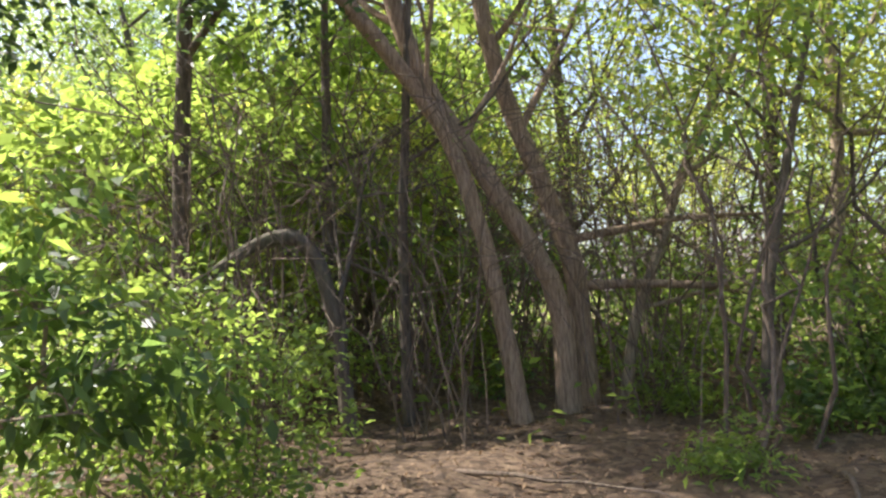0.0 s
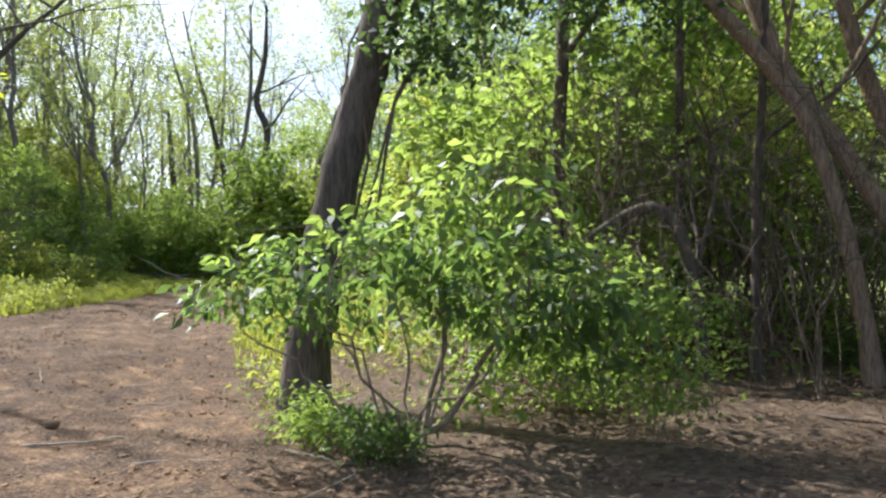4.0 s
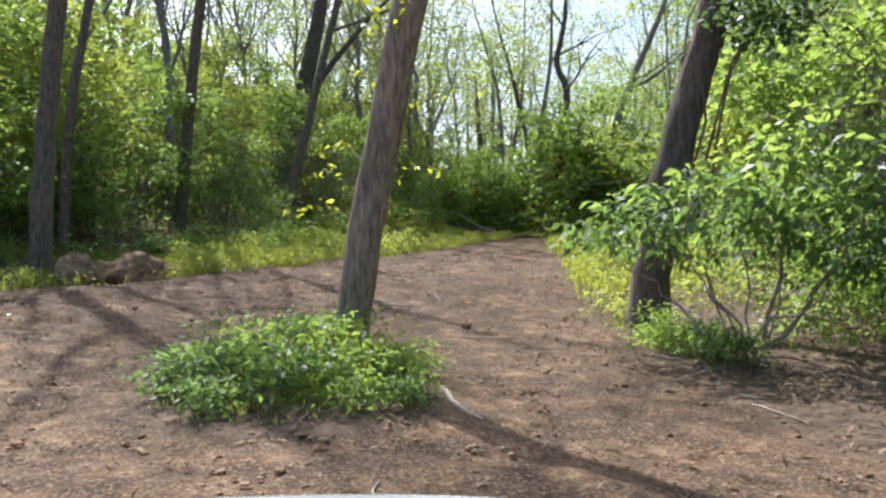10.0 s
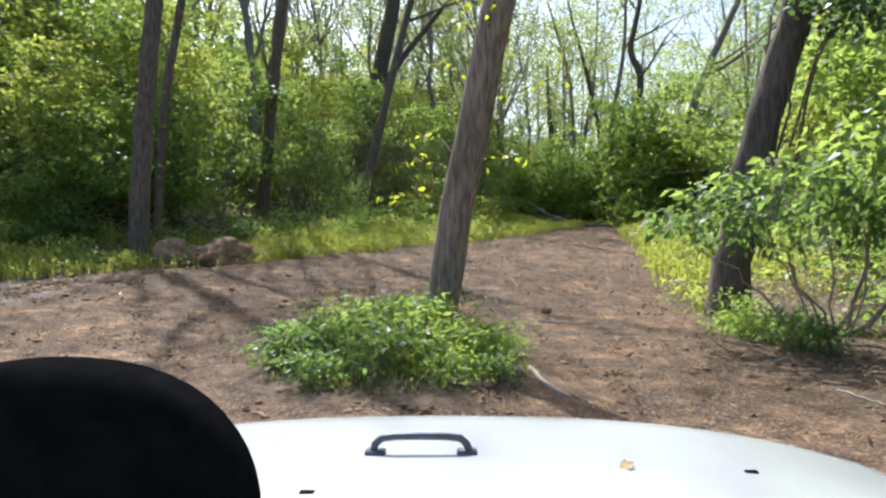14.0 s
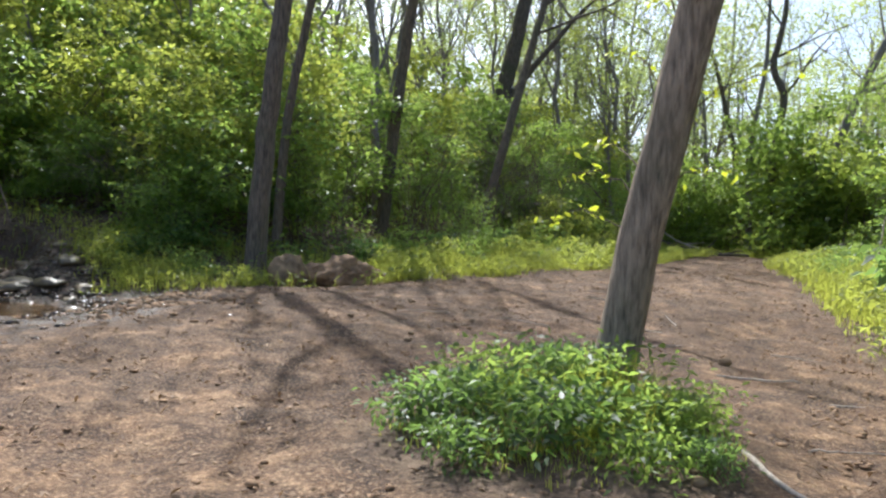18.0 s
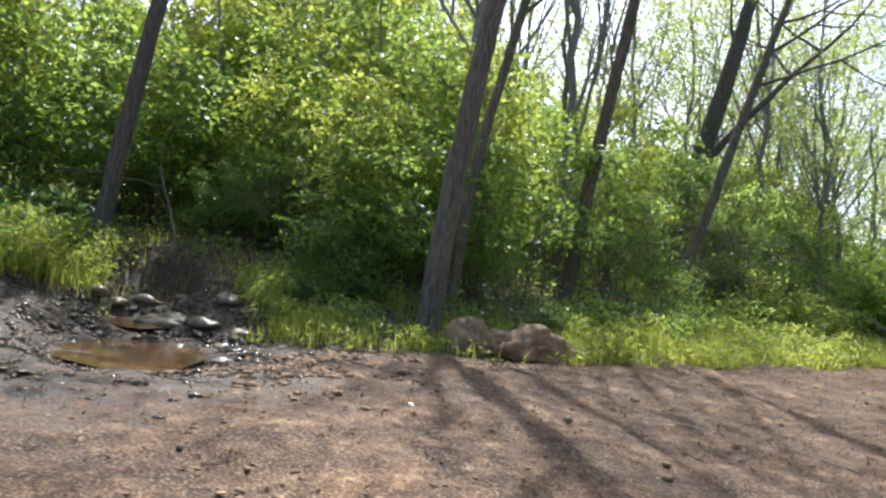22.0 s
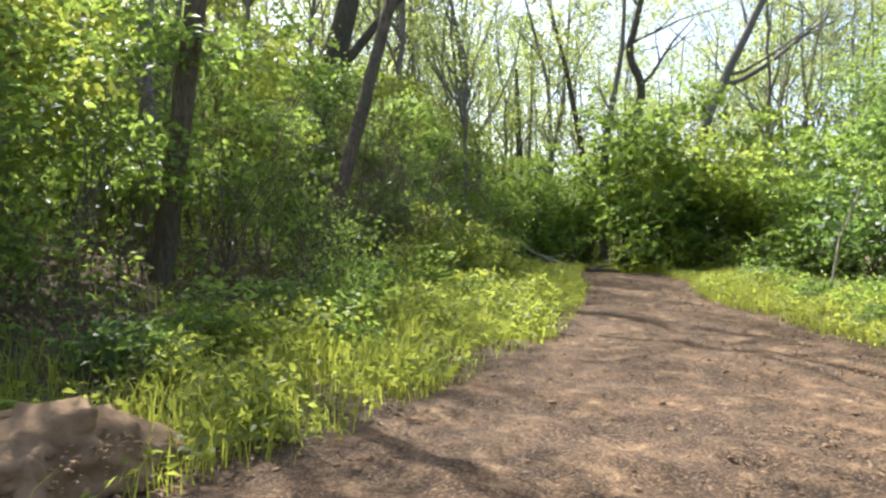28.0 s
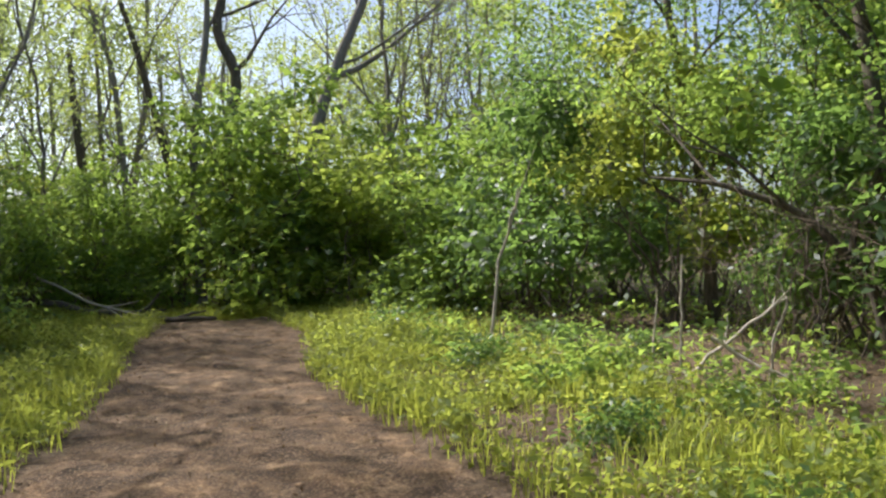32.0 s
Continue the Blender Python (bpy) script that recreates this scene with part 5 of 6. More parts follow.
tagged(new("undergrowth", mesh_arrays("undergrowth", v, q, LEAF_MID)), "low green undergrowth covering the woodland floor", "plants", "", "stuff")

rg, x, y = scatter(203, 150000, -26, 9, -8, 26, lambda x, y: np.where(track_depth(x, y) > 0, 0.30 + 0.45 * np.clip(wob(x, y, 0.7, 4), 0, 1), np.where(x > -3, 0.9, 0.3)))
pos = np.stack([x, y, land(x, y) + 0.012], 1)
v, q = leaf_quads(rg, pos, 0.065, 0.9, None, 0.4, 0.0)
tagged(new("leaf_litter", mesh_arrays("leaf_litter", v, q, DRY_LEAF)), "scattered brown dead leaves on the track and woodland floor", "leaves", "", "stuff")


# ---- small things beside the track ----
def boulder(name, label, x, y, size, material, seed, sink=0.3, group=""):
    rg = np.random.default_rng(seed)
    bm = bmesh.new()
    bmesh.ops.create_icosphere(bm, subdivisions=4 if size[0] > 0.3 else 3, radius=1.0)
    off = Vector(rg.uniform(0, 20, 3))
    for vv in bm.verts:
        d = 1 + 0.42 * noise.noise(vv.co * 1.1 + off) + 0.16 * noise.noise(vv.co * 2.6 + off) + 0.10 * noise.noise(vv.co * 5.0 + off) + 0.05 * noise.noise(vv.co * 11.0 + off)
        vv.co = Vector((vv.co.x * size[0] * d, vv.co.y * size[1] * d, vv.co.z * size[2] * d))
    me = bpy.data.meshes.new(name)
    bm.to_mesh(me)
    bm.free()
    me.materials.append(material)
    me.polygons.foreach_set("use_smooth", np.ones(len(me.polygons), bool))
    ob = new(name, me)
    ob.matrix_basis = pose(x, y, float(land(x, y)) + size[2] * (1 - 2 * sink), 0, 0, rg.uniform(0, 360))
    return tagged(ob, label, "stone", group)


boulder("boulder", "rounded tan boulder half in a tree's shadow at the track's edge", -14.1, 0.92, (0.36, 0.31, 0.37), STONE, 309, 0.2)
mound = boulder("soil_mound", "low heap of bare brown soil on the verge", -14.3, 2.02, (0.74, 0.66, 0.38), SOIL, 302, 0.34)
rh = np.random.default_rng(303)
for vv in mound.data.vertices:
    vv.co *= 1 + 0.05 * rh.standard_normal() + 0.16 * noise.noise(vv.co * 6) + 0.10 * noise.noise(vv.co * 15)
mound["category"] = "soil heap"
for k, (x, y, s) in enumerate([(-15.7, -3.45, 0.40), (-16.6, -3.9, 0.22), (-14.6, -2.35, 0.22), (-16.1, -2.55, 0.26), (-14.0, -2.6, 0.14), (-15.9, -4.6, 0.2), (-17.6, -4.2, 0.17), (-13.0, -2.6, 0.12), (-17.6, -3.3, 0.2), (-16.2, -4.3, 0.16), (-15.1, -2.9, 0.24), (-17.0, -2.7, 0.15), (-12.2, -3.4, 0.10), (-14.2, -3.2, 0.13)]):
    boulder("stream_stone", "wet mossy stone lying in the muddy stream", x, y, (s * 1.1, s * 0.85, s * 0.42), WETSTONE, 310 + k, 0.36, "stones in the stream")

for k, (x, y, a, b, zz) in enumerate(POOLS):
    bm = bmesh.new()
    ring = [bm.verts.new((math.cos(t) * a * 0.85 * (1 + 0.08 * math.sin(3 * t + k)), math.sin(t) * b * 0.85 * (1 + 0.08 * math.sin(4 * t + 2 * k)), 0)) for t in np.linspace(0, 2 * math.pi, 40, endpoint=False)]
    bm.faces.new(ring)
    me = bpy.data.meshes.new("puddle")
    bm.to_mesh(me)
    bm.free()
    me.materials.append(WATER)
    ob = new("puddle", me)
    ob.matrix_basis = pose(x, y, zz - 0.045)
    tagged(ob, "shallow brown puddle of the stream among mud and stones", "water", "", "structure")


def clods(name, label, seed, n, spot, smin, smax, material, lift=None):
    """Many small lumps lying on the ground, or lifted onto a heap, joined."""
    rg = np.random.default_rng(seed)
    bm = bmesh.new()
    bmesh.ops.create_icosphere(bm, subdivisions=1, radius=1.0)
    bv = np.array([vv.co[:] for vv in bm.verts])
    bf = np.array([[vv.index for vv in f.verts] for f in bm.faces])
    bm.free()
    x, y = spot(rg, n)
    n = len(x)
    s = rg.uniform(0, 1, n) ** 2.2 * (smax - smin) + smin
    sc = s[:, None] * rg.uniform(0.7, 1.5, (n, 3)) * (1, 1, 0.42)
    v = bv[None] * (1 + 0.25 * rg.standard_normal((n, len(bv), 1))) * sc[:, None] + np.stack([x, y, land(x, y) + s * 0.02 + (lift(x, y) if lift else 0)], 1)[:, None]
    f = bf[None] + (np.arange(n) * len(bv))[:, None, None]
    tagged(new(name, mesh_arrays(name, v.reshape(-1, 3), f.reshape(-1, 3), material, True)), label, "soil", "", "stuff")


def mud_spot(rg, n):
    x, y = rg.normal(-14.2, 1.9, n), rg.normal(-3.5, 1.2, n)
    k = np.ones(n, bool)
    for px, py, pa, pb, pz in POOLS:
        k &= ((x - px) / pa) ** 2 + ((y - py) / pb) ** 2 > rg.uniform(0.35, 0.9, n)
    return x[k], y[k]


def churned_spot(rg, n):
    return rg.normal(-11.9, 1.0, n), rg.normal(-1.7, 0.6, n)


def heap_spot(rg, n):
    return rg.normal(-14.1, 0.5, n), rg.normal(2.0, 0.55, n)


def heap_lift(x, y):
    r2 = np.clip(((x + 14.3) / 0.74) ** 2 + ((y - 2.02) / 0.70) ** 2, 0, 1)
    return np.where(r2 < 1, np.clip(0.07 + 0.34 * np.sqrt(1 - r2), 0, 1), 0)


def dirt_spot(rg, n):
    x, y = rg.uniform(-16, 1, n), rg.uniform(-4, 14, n)
    d = track_depth(x, y)
    k = (d > -0.3) & (rg.uniform(0, 1, n) < np.clip(1.2 - d * 0.6, 0.25, 1) * np.clip(0.4 + wob(x, y, 0.8, 6), 0.05, 1))
    return x[k], y[k]


clods("mud_clods", "wet dark clods of churned mud beside the stream", 341, 3000, mud_spot, 0.012, 0.065, MUD)
clods("churned_soil", "trampled lumps of damp brown soil beside the stream", 343, 900, churned_spot, 0.012, 0.07, SOIL)
clods("heap_crumbs", "loose crumbs of brown soil round a heap", 344, 1500, heap_spot, 0.008, 0.03, SOIL, heap_lift)
clods("soil_clods", "crumbs and clods of dry brown soil on the track", 342, 34000, dirt_spot, 0.005, 0.032, SOIL)


def stick(name, label, pts, r0, r1, material, seed, group="", twigs=0):
    rg = np.random.default_rng(seed)
    p = np.array(pts, float)
    o = p[0].copy()
    s = np.linspace(0, 1, 9)
    q = np.stack([np.interp(s, np.linspace(0, 1, len(p)), p[:, k]) for k in range(3)], 1) - o
    ln = np.linalg.norm(q[-1])
    q[1:-1] += rg.standard_normal((7, 3)) * ln * 0.008
    t = Tubes()
    t.add(q, np.linspace(r0, r1, 9), 7)
    for k in range(twigs):
        i = int(rg.integers(3, 8))
        d = (q[i] - q[i - 1]) / np.linalg.norm(q[i] - q[i - 1]) + rg.standard_normal(3) * 0.7
        t.add([q[i], q[i] + d * ln * 0.08, q[i] + d * ln * 0.15 + rg.standard_normal(3) * ln * 0.02], [r1 * 1.2, r1 * 0.8, r1 * 0.4], 5)
    ob = new(name, t.mesh(name, material))
    ob.matrix_basis = pose(*o)
    return tagged(ob, label, "branch", group)


def gp(x, y, up):
    return (x, y, float(land(x, y)) + up)


stick("fallen_log", "long fallen grey log lying across the end of the track", [gp(-31.5, 25.6, 0.25), gp(-29.0, 26.6, 0.16), gp(-26.3, 27.0, 0.1)], 0.14, 0.06, BARK_DARK, 401, "", 5)
stick("fallen_branch", "bleached fallen branch propped on a log", [gp(-31.0, 24.6, 1.3), gp(-29.6, 25.6, 0.6), gp(-28.4, 26.4, 0.15)], 0.05, 0.02, DEADWOOD, 402, "fallen branches", 3)
stick("dead_stalk", "tall pale dead plant stalk forked at its top", [gp(-16.2, 21.2, -0.1), (-15.95, 21.2, 2.3), (-15.75, 21.2, 3.0), (-15.52, 21.2, 3.65)], 0.036, 0.016, DEADWOOD, 403, "dead stalks", 1)
stick("dead_stalk", "thin upright pale dead stalk", [gp(-12.85, 19.3, -0.1), (-12.8, 19.3, 1.5), (-12.74, 19.3, 2.36)], 0.022, 0.013, DEADWOOD, 404, "dead stalks")
stick("dead_stalk", "thin upright pale dead stalk", [gp(-13.2, 19.0, -0.1), (-13.15, 19.0, 1.3), (-13.09, 19.0, 1.88)], 0.019, 0.011, DEADWOOD, 405, "dead stalks")
stick("fallen_branch", "pale dead branch leaning up out of the verge grass", [gp(-12.75, 18.4, 0.0), (-12.1, 18.4, 1.32), (-11.48, 18.4, 1.77)], 0.03, 0.014, DEADWOOD, 406, "fallen branches", 4)
stick("fallen_branch", "pale dead branch sprawled in the verge grass", [(-12.4, 18.25, 1.3), (-11.9, 18.2, 0.95), gp(-11.1, 18.1, 0.0)], 0.028, 0.013, DEADWOOD, 407, "fallen branches", 6)
stick("dead_stalk", "thin crooked pale dead stalk", [gp(-11.75, 18.4, 0.0), (-11.64, 18.4, 1.36), (-11.46, 18.4, 1.7), (-11.61, 18.4, 2.05)], 0.018, 0.009, DEADWOOD, 413, "dead stalks", 2)
stick("fallen_branch", "thin dead branch lying in the grass", [gp(-15.6, 19.9, 0.35), (-15.0, 19.5, 0.95), gp(-14.4, 19.0, 0.25)], 0.02, 0.008, DEADWOOD, 408, "fallen branches", 3)
stick("fallen_branch", "dead grey branch slanting down over the stream bank", [gp(-18.9, -4.2, 1.5), gp(-18.0, -3.6, 0.9), gp(-16.9, -2.6, 0.15)], 0.022, 0.01, TWIG, 409, "fallen branches", 2)
stick("fallen_branch", "dead grey branch propped across the stream bank", [gp(-18.4, -6.0, 1.2), gp(-18.4, -5.0, 1.3), gp(-18.6, -4.0, 1.2)], 0.02, 0.01, TWIG, 410, "fallen branches", 2)
stick("fallen_branch", "bare pale branch lying on the track below a tree", [gp(-3.92, 0.95, 0.0), gp(-3.6, 0.75, 0.02), gp(-3.27, 0.63, 0.02), gp(-2.83, 0.57, 0.01)], 0.022, 0.012, DEADWOOD, 411, "fallen branches", 0)
stick("fallen_branch", "forked pale stick lying on the bare track", [gp(-5.75, 2.7, 0.01), gp(-5.5, 3.1, 0.03), gp(-5.35, 3.6, 0.01)], 0.014, 0.006, DEADWOOD, 412, "fallen branches", 0)
for k in range(26):
    r5 = np.random.default_rng(430 + k)
    if k < 14:
        x, y = r5.uniform(-10, -2), r5.uniform(-1.5, 6)
    else:
        x, y = r5.uniform(-3, 4), r5.uniform(6, 12)
    a, ln = r5.uniform(0, 6.28), r5.uniform(0.35, 0.8) if k < 14 else r5.uniform(1.0, 2.8)
    x2, y2 = x + math.cos(a) * ln, y + math.sin(a) * ln
    stick("twig" if k < 14 else "fallen_branch", "small dead twig lying on the track" if k < 14 else "dead branch lying on the thicket floor",
          [gp(x, y, 0.015), gp((x + x2) / 2, (y + y2) / 2, 0.02 if k < 14 else 0.1), gp(x2, y2, 0.012)], 0.008 if k < 14 else 0.025, 0.004, DEADWOOD if k < 14 else TWIG, 460 + k, "twigs on the track" if k < 14 else "fallen branches", 0 if k < 14 else 2)
for k in range(14):
    r5 = np.random.default_rng(500 + k)
    x, y = (-6.15, 3.25) if k == 0 else (r5.uniform(-12, -2), r5.uniform(-2, 8))
    s = 0.06 if k == 0 else r5.uniform(0.02, 0.045)
    boulder("pebble", "small pale stone lying on the bare track", x, y, (s * 1.2, s, s * 0.7), STONE, 520 + k, 0.25, "stones on the track")

# bright young leaves that sprout from the island tree
sprout = thing("sapling_sprig", (-4.68, 0.82, 1.5), "sprig of bright yellow-green young leaves against the tree trunk", "sprig")
sprout["category"] = "branch"
rs = np.random.default_rng(601)
lp = []
for ex, ey, ez in ((-5.9, 1.0, 1.9), (-5.4, 0.6, 1.62), (-4.3, 1.25, 1.65), (-5.3, 0.9, 2.6), (-5.1, 1.1, 3.0), (-3.9, 1.4, 2.3), (-4.9, 0.6, 3.2), (-5.5, 0.5, 1.3), (-4.0, 0.7, 3.0)):
    e = np.array((ex + 4.68, ey - 0.82, ez - 1.5))
    up = (ez - 1.5) * 0.75 - 0.2
    s0 = np.array((0.21 * up, 0.09 * up, up))
    p = curve_pts(rs, s0, e, 0.12, 8, 0.02)
    tw = Tubes()
    tw.add(p, np.linspace(0.007, 0.002, 8), 5)
    child("twig", tw.mesh("twig", TWIG), sprout)
    lp.append(np.repeat(p[3:], 3, 0) + rs.standard_normal((15, 3)) * 0.03)
v, q = leaf_quads(rs, np.concatenate(lp), 0.085, 0.45, None, 0.5, 0.5)
child("foliage", mesh_arrays("foliage", v, q, LEAF_YELLOW), sprout)

# weeds round the island tree and under the shrub
# darker leaf greens chosen here to imitate the island tree's shade
weed_kinds = [bush_kind("weed_clump", "clump of fresh green weeds at the trackside", "weeds beside the track", 701, 0.6, 0.6, 70, 9, 0.11, LEAF_MID, TWIG, 0.0, 6, slim=0.34, cl_spread=0.15),
              bush_kind("weed_clump", "clump of fresh green weeds at the trackside", "weeds beside the track", 702, 0.75, 0.55, 70, 9, 0.11, LEAF_DEEP, TWIG, 0.0, 6, slim=0.34, cl_spread=0.15)]
spots = [(-5.2, -0.05, 0.8), (-4.7, -0.6, 0.75), (-4.6, 0.0, 0.85), (-4.1, -0.3, 0.75), (-4.4, 0.35, 0.75), (-5.4, 0.4, 0.65), (-4.0, 0.55, 0.55), (-5.0, -0.75, 0.6), (-3.7, -0.05, 0.5), (-4.3, -0.9, 0.55), (-5.75, 0.1, 0.5), (-4.9, 0.3, 0.8), (-4.45, 1.1, 0.5), (-3.6, 0.3, 0.4), (-3.9, 4.2, 0.75), (-3.4, 4.0, 0.8), (-4.3, 4.6, 0.7), (-3.0, 3.8, 0.6),
         (-15.2, -0.8, 0.9), (-15.9, -1.4, 1.0), (-14.7, -0.5, 0.7), (-16.5, -0.4, 1.2), (-17.2, -1.2, 1.3), (-16.0, 3.0, 1.0), (-16.8, 4.2, 1.2), (-17.6, 5.8, 1.2), (-18.2, 7.4, 1.1), (-19.4, 8.7, 1.3), (-20.2, 10.6, 1.4), (-21.8, 12.6, 1.5),
         (-16.2, 5.6, 0.9), (-17.4, 8.6, 0.8), (-18.6, 10.9, 0.9), (-16.9, -5.4, 1.2), (-17.3, -6.2, 1.4), (-16.2, -5.9, 1.0), (-15.6, -6.8, 1.2), (-17.9, -5.6, 1.5), (-18.4, -6.4, 1.7), (-16.9, -6.9, 1.5), (-17.9, -7.3, 1.8), (-15.0, -6.0, 0.9), (1.9, 6.8, 0.9), (3.1, 8.2, 1.2), (2.2, 9.3, 1.1), 
         (4.0, 9.0, 1.3), (5.2, 10.2, 1.4), (0.2, 10.6, 0.8), (-11.8, 12.8, 0.9), (-13.2, 15.0, 0.9), (-14.0, 17.4, 1.0), (-15.6, 18.8, 1.0), (-12.2, 16.6, 0.8), (-13.4, 20.4, 0.8), (-17.0, 20.6, 1.0), (-18.6, 22.4, 1.0), (-10.2, 12.4, 1.1), (-8.8, 10.6, 1.0), (-13.6, 18.2, 1.0), (-14.6, 20.4, 0.8), (-11.4, 17.6, 0.9), (-15.4, 21.6, 0.8), (-10.6, 15.6, 0.9)]
plant_out(weed_kinds, spots, rng, 0.85, 1.15, 0.02)

# taller sunlit weeds scattered through the verges and on the stream's bank
verge_kinds = [bush_kind("verge_weed", "sprawling yellow-green weeds in the sunlit verge", "weeds of the verges", 711, 0.5, 0.6, 60, 9, 0.09, LEAF_WEED, GRASS, 0.0, 6, slim=0.30, cl_spread=0.16),
               bush_kind("verge_weed", "leafy light green weeds in the sunlit verge", "weeds of the verges", 712, 0.65, 0.5, 60, 9, 0.11, LEAF_LIGHT, GRASS, 0.0, 6, slim=0.38, cl_spread=0.15)]
rk = np.random.default_rng(77)
spots = [(-16.1, -4.9, 1.1), (-16.6, -5.2, 1.3), (-17.2, -5.0, 1.2), (-15.6, -5.4, 1.0), (-16.9, -5.8, 1.5), (-16.2, -5.7, 1.3), (-15.2, -5.9, 1.1), (-15.1, -1.7, 0.7), (-14.6, -1.3, 0.6), (-15.9, -1.9, 0.8)]
for k in range(900):
    x, y = rk.uniform(-27, -8), rk.uniform(-1, 24)
    d = -float(track_depth(x, y))
    if 0.5 < d < 3.0 and len(spots) < 100 and not (x < -12.5 and 0.3 < y < 2.9):
        spots.append((x, y, rk.uniform(0.5, 1.1) * (0.65 if x > -17 and y > 12 else 1.0)))
for k in range(70):
    x, y = rk.uniform(-21.5, -16.0), rk.uniform(6.5, 12.5)
    d = -float(track_depth(x, y))
    if 0.35 < d < 2.6:
        spots.append((x, y, rk.uniform(0.7, 1.1)))
plant_out(verge_kinds, spots, rk, 0.85, 1.15, 0.02)

# sunlit bushes that stand out from the wood's edge over the weeds
lit_kinds = [bush_kind("trackside_bush", "rounded light green bush in the sun beside the track", "bushes beside the track", 721, 1.9, 0.85, 150, 11, 0.12, LEAF_LIGHT, TWIG, 0.05, 8, cl_spread=0.2)]
plant_out(lit_kinds, [(-20.9, 11.5, 1.0), (-20.3, 10.1, 0.6), (-21.7, 13.6, 0.95), (-22.6, 15.6, 0.8)], rk, 0.9, 1.1, 0.02)

v, q = grass_mesh(206, 9000, (-18.0, -14.8, -6.8, -4.5), 0.3, 0.62, lambda x, y: np.clip(1.1 - np.hypot((x + 16.3) / 1.4, (y + 5.5) / 1.0), 0, 1), 0.007)
tagged(new("bank_grass", mesh_arrays("bank_grass", v, q, GRASS)), "sunlit long grass on top of the stream's muddy bank", "grass", "", "stuff")

# white seed heads in the grass
for k, (x, y) in enumerate([(-17.3, 21.4), (-18.2, 22.0), (-15.0, 21.2), (-16.8, 22.4), (-19.0, 22.8), (-14.2, 21.6), (-17.8, 20.8)]):
    root = thing("seed_head", gp(x, y, 0), "white dandelion clock above the verge grass", "flower", "seed heads in the grass")
    t = Tubes()
    t.add([(0, 0, -0.02), (0.01, 0.01, 0.3), (0.02, 0, 0.55)], [0.005, 0.004, 0.004], 5)
    child("stalk", t.mesh("stalk", GRASS), root)
    bm = bmesh.new()
    bmesh.ops.create_icosphere(bm, subdivisions=2, radius=0.035, matrix=Matrix.Translation((0.02, 0, 0.57)))
    part("head", bm, PETAL, root)


# ---- the off-road vehicle, at rest where it waits longest ----
CAR_AT, CAR_YAW = (0.80, -3.33), 54.2
car = thing("off_road_vehicle", (CAR_AT[0], CAR_AT[1], float(land(*CAR_AT))), "white open off-road vehicle standing on the dirt track", "vehicle", turn=CAR_YAW)
EYE_UP = 1.02 - float(land(*CAR_AT))


def grid_part(name, f, nu, nv, material, label="", thick=0.02):
    """A curved panel: f(u, v) gives its upper face for u, v from 0 to 1; closed by an underside."""
    U, V = np.meshgrid(np.linspace(0, 1, nu), np.linspace(0, 1, nv), indexing="ij")
    top = np.stack(f(U, V), -1).reshape(-1, 3)
    low = top - (0, 0, thick)
    i, j = np.meshgrid(np.arange(nu - 1), np.arange(nv - 1), indexing="ij")
    q = np.stack([i * nv + j, (i + 1) * nv + j, (i + 1) * nv + j + 1, i * nv + j + 1], -1).reshape(-1, 4)
    n = nu * nv
    edge = []
    rim = [a * nv for a in range(nu)] + [(nu - 1) * nv + b for b in range(1, nv)] + [a * nv + nv - 1 for a in range(nu - 2, -1, -1)] + [b for b in range(nv - 2, 0, -1)]
    for a, b in zip(rim, rim[1:] + rim[:1]):
        edge.append((b, a, a + n, b + n))
    return child(name, mesh_arrays(name, np.concatenate([top, low]), np.concatenate([q, q[:, ::-1] + n, np.array(edge)]), material, True), car, label)


def hood_face(u, v):
    y = 0.42 + 1.14 * v
    half = 0.84 - 0.05 * v
    x = (u * 2 - 1) * half
    s = np.abs(u * 2 - 1)
    z = EYE_UP - 0.332 - 0.034 * v - 0.030 * s ** 2 - 0.045 * s ** 5 - 0.05 * np.clip((v - 0.9) / 0.1, 0, 1) ** 2
    y = y - 0.16 * s ** 2.6 * v
    return x, y, z


grid_part("hood", hood_face, 41, 31, WHITE_PAINT, "broad white painted hood with a gently crowned top")


def box_part(name, lo, hi, material, label="", bevel=0.02, parent=None):
    bm = bmesh.new()
    bmesh.ops.create_cube(bm, size=1.0)
    for vv in bm.verts:
        vv.co = Vector([(a + b) / 2 + c * (b - a) for a, b, c in zip(lo, hi, vv.co)])
    bmesh.ops.bevel(bm, geom=bm.edges[:], offset=bevel, segments=3, affect="EDGES")
    return part(name, bm, material, parent or car, label, True)


hz = EYE_UP - 0.36
box_part("body", (-0.70, 0.38, 0.42), (0.70, 1.36, hz - 0.115), WHITE_PAINT, "white engine bay sides", 0.04)
box_part("tub", (-0.74, -1.55, 0.42), (0.74, 0.36, 0.62), WHITE_PAINT, "low white floor tub", 0.04)
box_part("dashboard", (-0.68, 0.22, hz - 0.24), (0.68, 0.40, hz - 0.10), BLACK_PLASTIC, "black plastic dashboard", 0.03)
box_part("firewall", (-0.70, 0.30, 0.60), (0.70, 0.375, hz - 0.245), BLACK_PLASTIC, "", 0.01)
box_part("bumper", (-0.78, 1.44, 0.45), (0.78, 1.58, 0.58), BLACK_PLASTIC, "black front bumper", 0.03)
box_part("bumper_bracket", (-0.5, 1.355, 0.47), (0.5, 1.445, 0.56), BLACK_PLASTIC, "", 0.01)

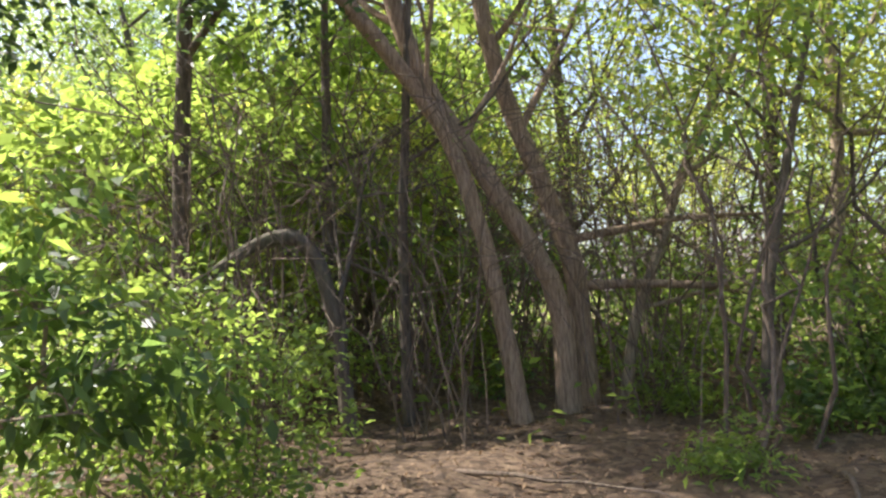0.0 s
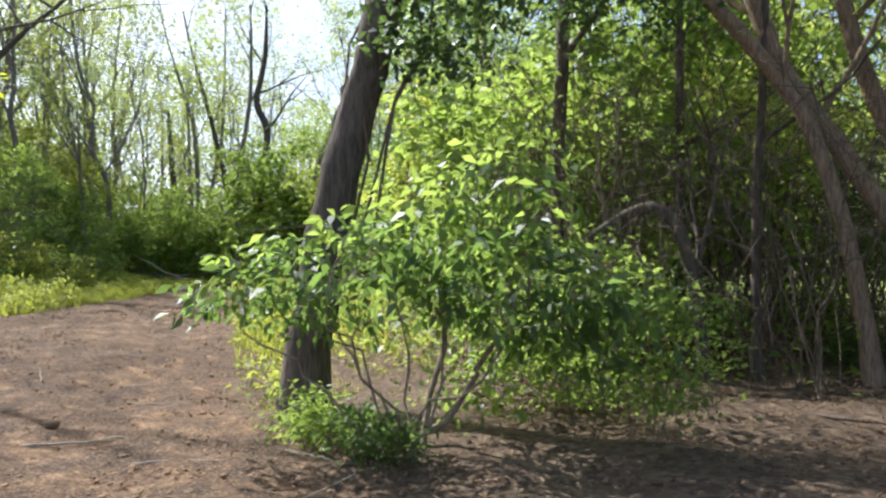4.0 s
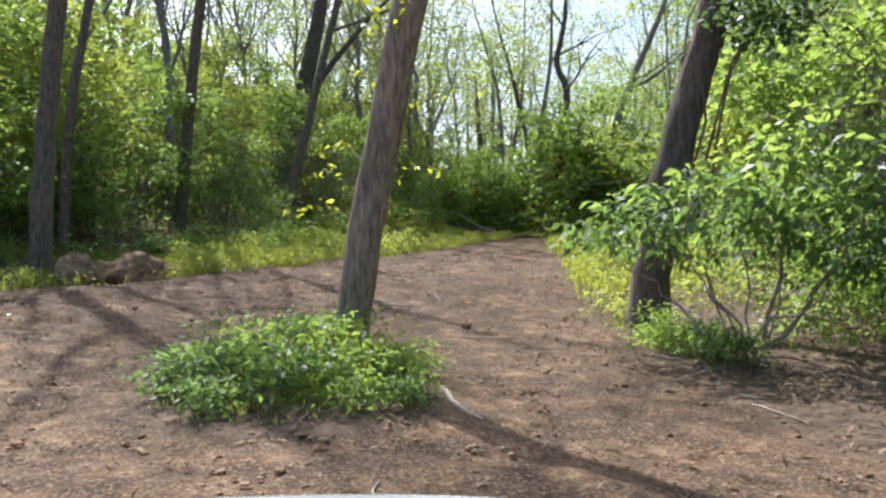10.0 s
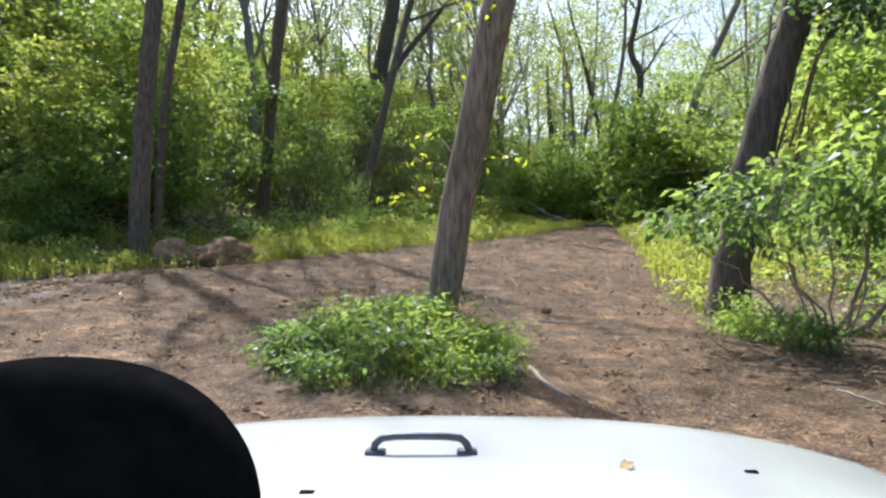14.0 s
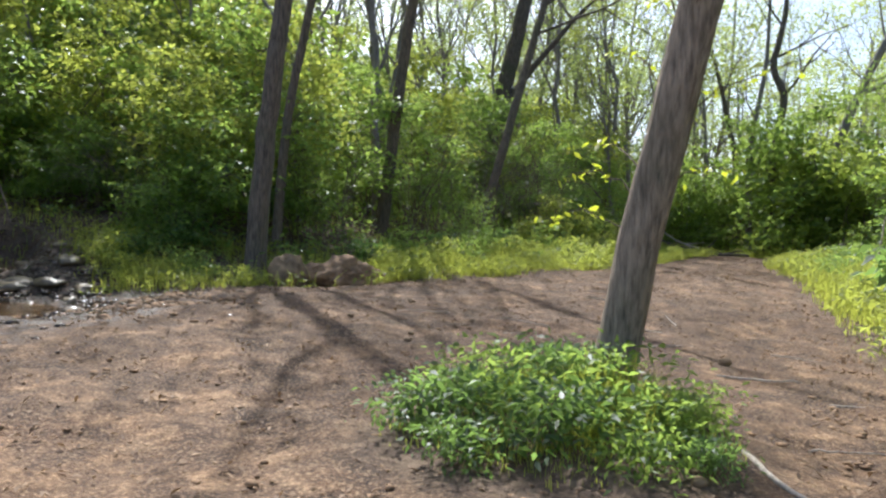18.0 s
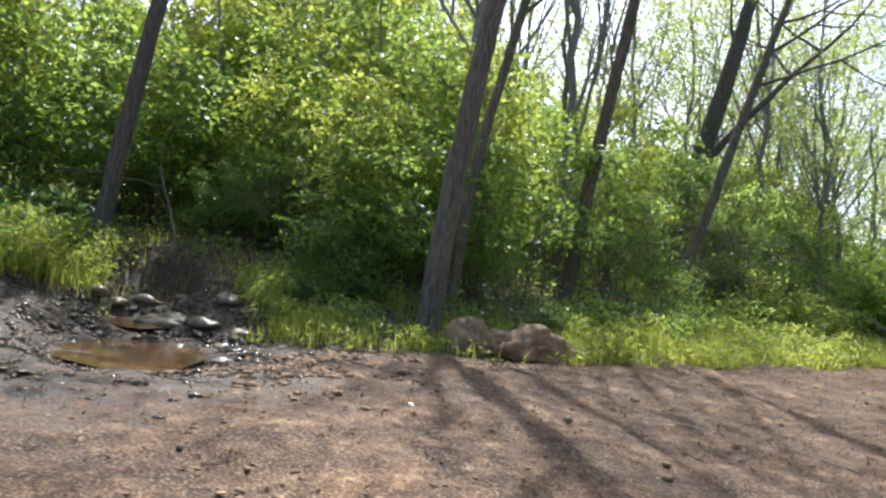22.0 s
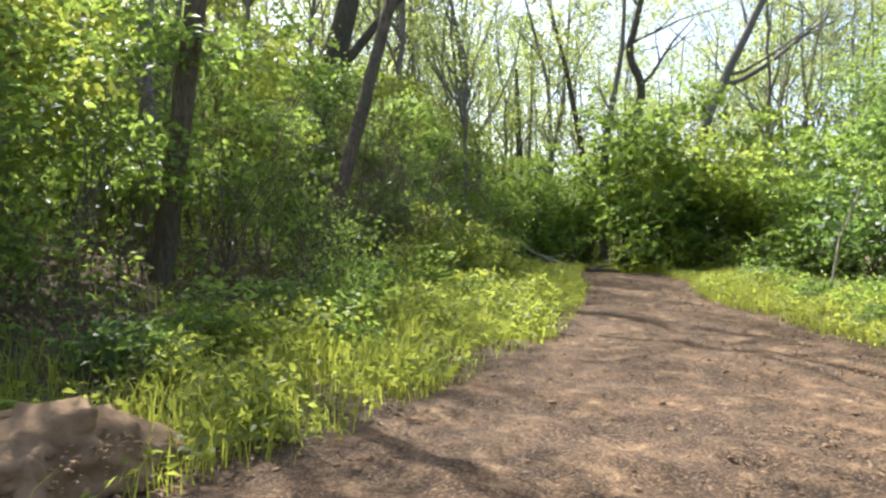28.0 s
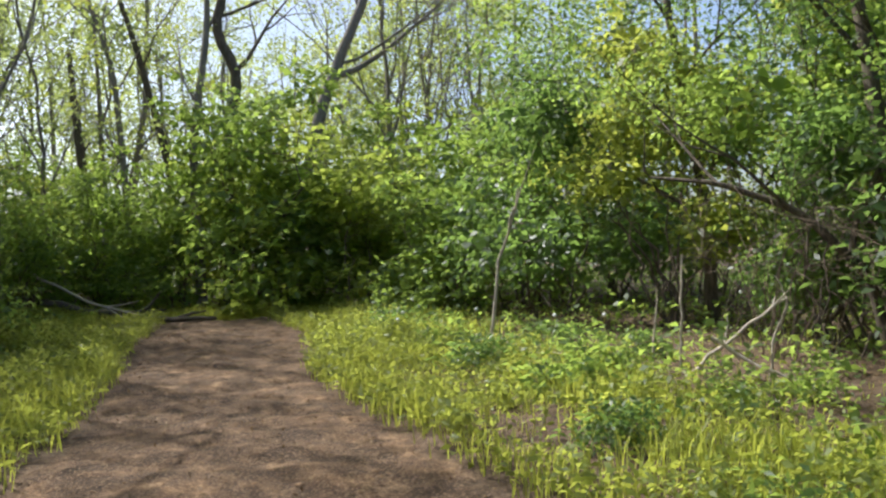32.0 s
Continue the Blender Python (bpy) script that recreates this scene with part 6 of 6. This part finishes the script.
# rounded instrument pod on the dashboard
bm = bmesh.new()
bmesh.ops.create_uvsphere(bm, u_segments=40, v_segments=24, radius=1.0)
for vv in bm.verts:
    c = vv.co
    px = math.copysign(abs(c.x) ** 0.86, c.x) * 0.132
    pz = math.copysign(abs(c.z) ** 0.92, c.z) * 0.108
    vv.co = Vector((-0.2545 + px, 0.50 + math.copysign(abs(c.y) ** 0.6, c.y) * 0.05, EYE_UP - 0.194 + pz))
part("instrument_pod", bm, BLACK_PLASTIC, car, "rounded matt black instrument pod", True)
box_part("pod_stalk", (-0.33, 0.385, hz - 0.2), (-0.19, 0.50, EYE_UP - 0.24), BLACK_PLASTIC, "", 0.02)

# tie-down loop on the hood
loop_y, loop_x = 1.19, -0.037
lz = float(hood_face(np.float64(0.478), np.float64((loop_y - 0.42) / 1.14))[2])
t = Tubes()
w, h = 0.072, 0.026
pts = [(loop_x - w - 0.006, loop_y, lz - 0.004), (loop_x - w, loop_y, lz + h * 0.55), (loop_x - w + 0.010, loop_y, lz + h * 0.9), (loop_x - w + 0.03, loop_y, lz + h), (loop_x, loop_y, lz + h * 1.03),
       (loop_x + w - 0.03, loop_y, lz + h), (loop_x + w - 0.010, loop_y, lz + h * 0.9), (loop_x + w, loop_y, lz + h * 0.55), (loop_x + w + 0.006, loop_y, lz - 0.004)]
t.add(pts, [0.0062] * 9, 10)
loop = child("tie_down_loop", t.mesh("tie_down_loop", STEEL), car, "dark steel tie-down loop")
for sx in (-1, 1):
    box_part("loop_foot", (loop_x + sx * w - 0.016, loop_y - 0.014, lz - 0.004), (loop_x + sx * w + 0.016, loop_y + 0.014, lz + 0.005), STEEL, "", 0.002, loop)
for px, py in ((0.458, 1.13), (-0.182, 1.0), (-0.028, 0.955)):
    u = (px / 0.8 + 1) / 2
    zz = float(hood_face(np.float64(u), np.float64((py - 0.42) / 1.14))[2])
    box_part("washer_nozzle", (px - 0.010, py - 0.006, zz - 0.003), (px + 0.010, py + 0.006, zz + 0.002), BLACK_PLASTIC, "small black washer nozzle", 0.0015)

# wheels
for sx in (-1, 1):
    for wy in (0.95, -1.05):
        wheel = child("wheel", None, car)
        zw = float(land(CAR_AT[0] - math.sin(radians(CAR_YAW)) * wy + math.cos(radians(CAR_YAW)) * sx * 0.66, CAR_AT[1] + math.cos(radians(CAR_YAW)) * wy + math.sin(radians(CAR_YAW)) * sx * 0.66)) - float(land(*CAR_AT))
        wheel.matrix_basis = pose(sx * 0.80, wy, zw + 0.36, 0, 90, 0)
        for nm, r0, r1, hgt, mt in (("tyre", 0.375, 0.22, 0.24, RUBBER), ("rim", 0.215, 0.06, 0.18, STEEL)):
            bm = bmesh.new()
            prof = [(r1, -hgt / 2), (r0 - 0.03, -hgt / 2), (r0, -hgt / 2 + 0.035), (r0, hgt / 2 - 0.035), (r0 - 0.03, hgt / 2), (r1, hgt / 2)]
            rings = [[bm.verts.new((math.cos(a) * r, math.sin(a) * r, z)) for r, z in prof] for a in np.linspace(0, 2 * math.pi, 32, endpoint=False)]
            for ra, rb in zip(rings, rings[1:] + rings[:1]):
                for k in range(6):
                    bm.faces.new((ra[k], rb[k], rb[(k + 1) % 6], ra[(k + 1) % 6]))
            part(nm, bm, mt, wheel, "", True)
        bm = bmesh.new()
        bmesh.ops.create_cone(bm, cap_ends=True, segments=16, radius1=0.055, radius2=0.055, depth=0.5, matrix=Matrix.Translation((0, 0, -sx * 0.25)))
        part("axle", bm, STEEL, wheel)

# small yellow leaf lying on the hood
ly, lx = 1.12, 0.275
u = (lx / 0.8 + 1) / 2
lzz = float(hood_face(np.float64(u), np.float64((ly - 0.42) / 1.14))[2])
vl, ql = leaf_quads(np.random.default_rng(7), np.zeros((3, 3)) + [[0, 0, 0], [0.006, 0.004, 0.003], [-0.004, 0.003, 0.002]], 0.026, 0.7, None, 0.6, -0.1)
leaf = new("fallen_leaf", mesh_arrays("fallen_leaf", vl, ql, PALE_LEAF))
leaf.matrix_basis = car.matrix_basis @ pose(lx, ly, lzz + 0.006)
tagged(leaf, "small curled yellowish dead leaf lying on a white hood", "leaf")
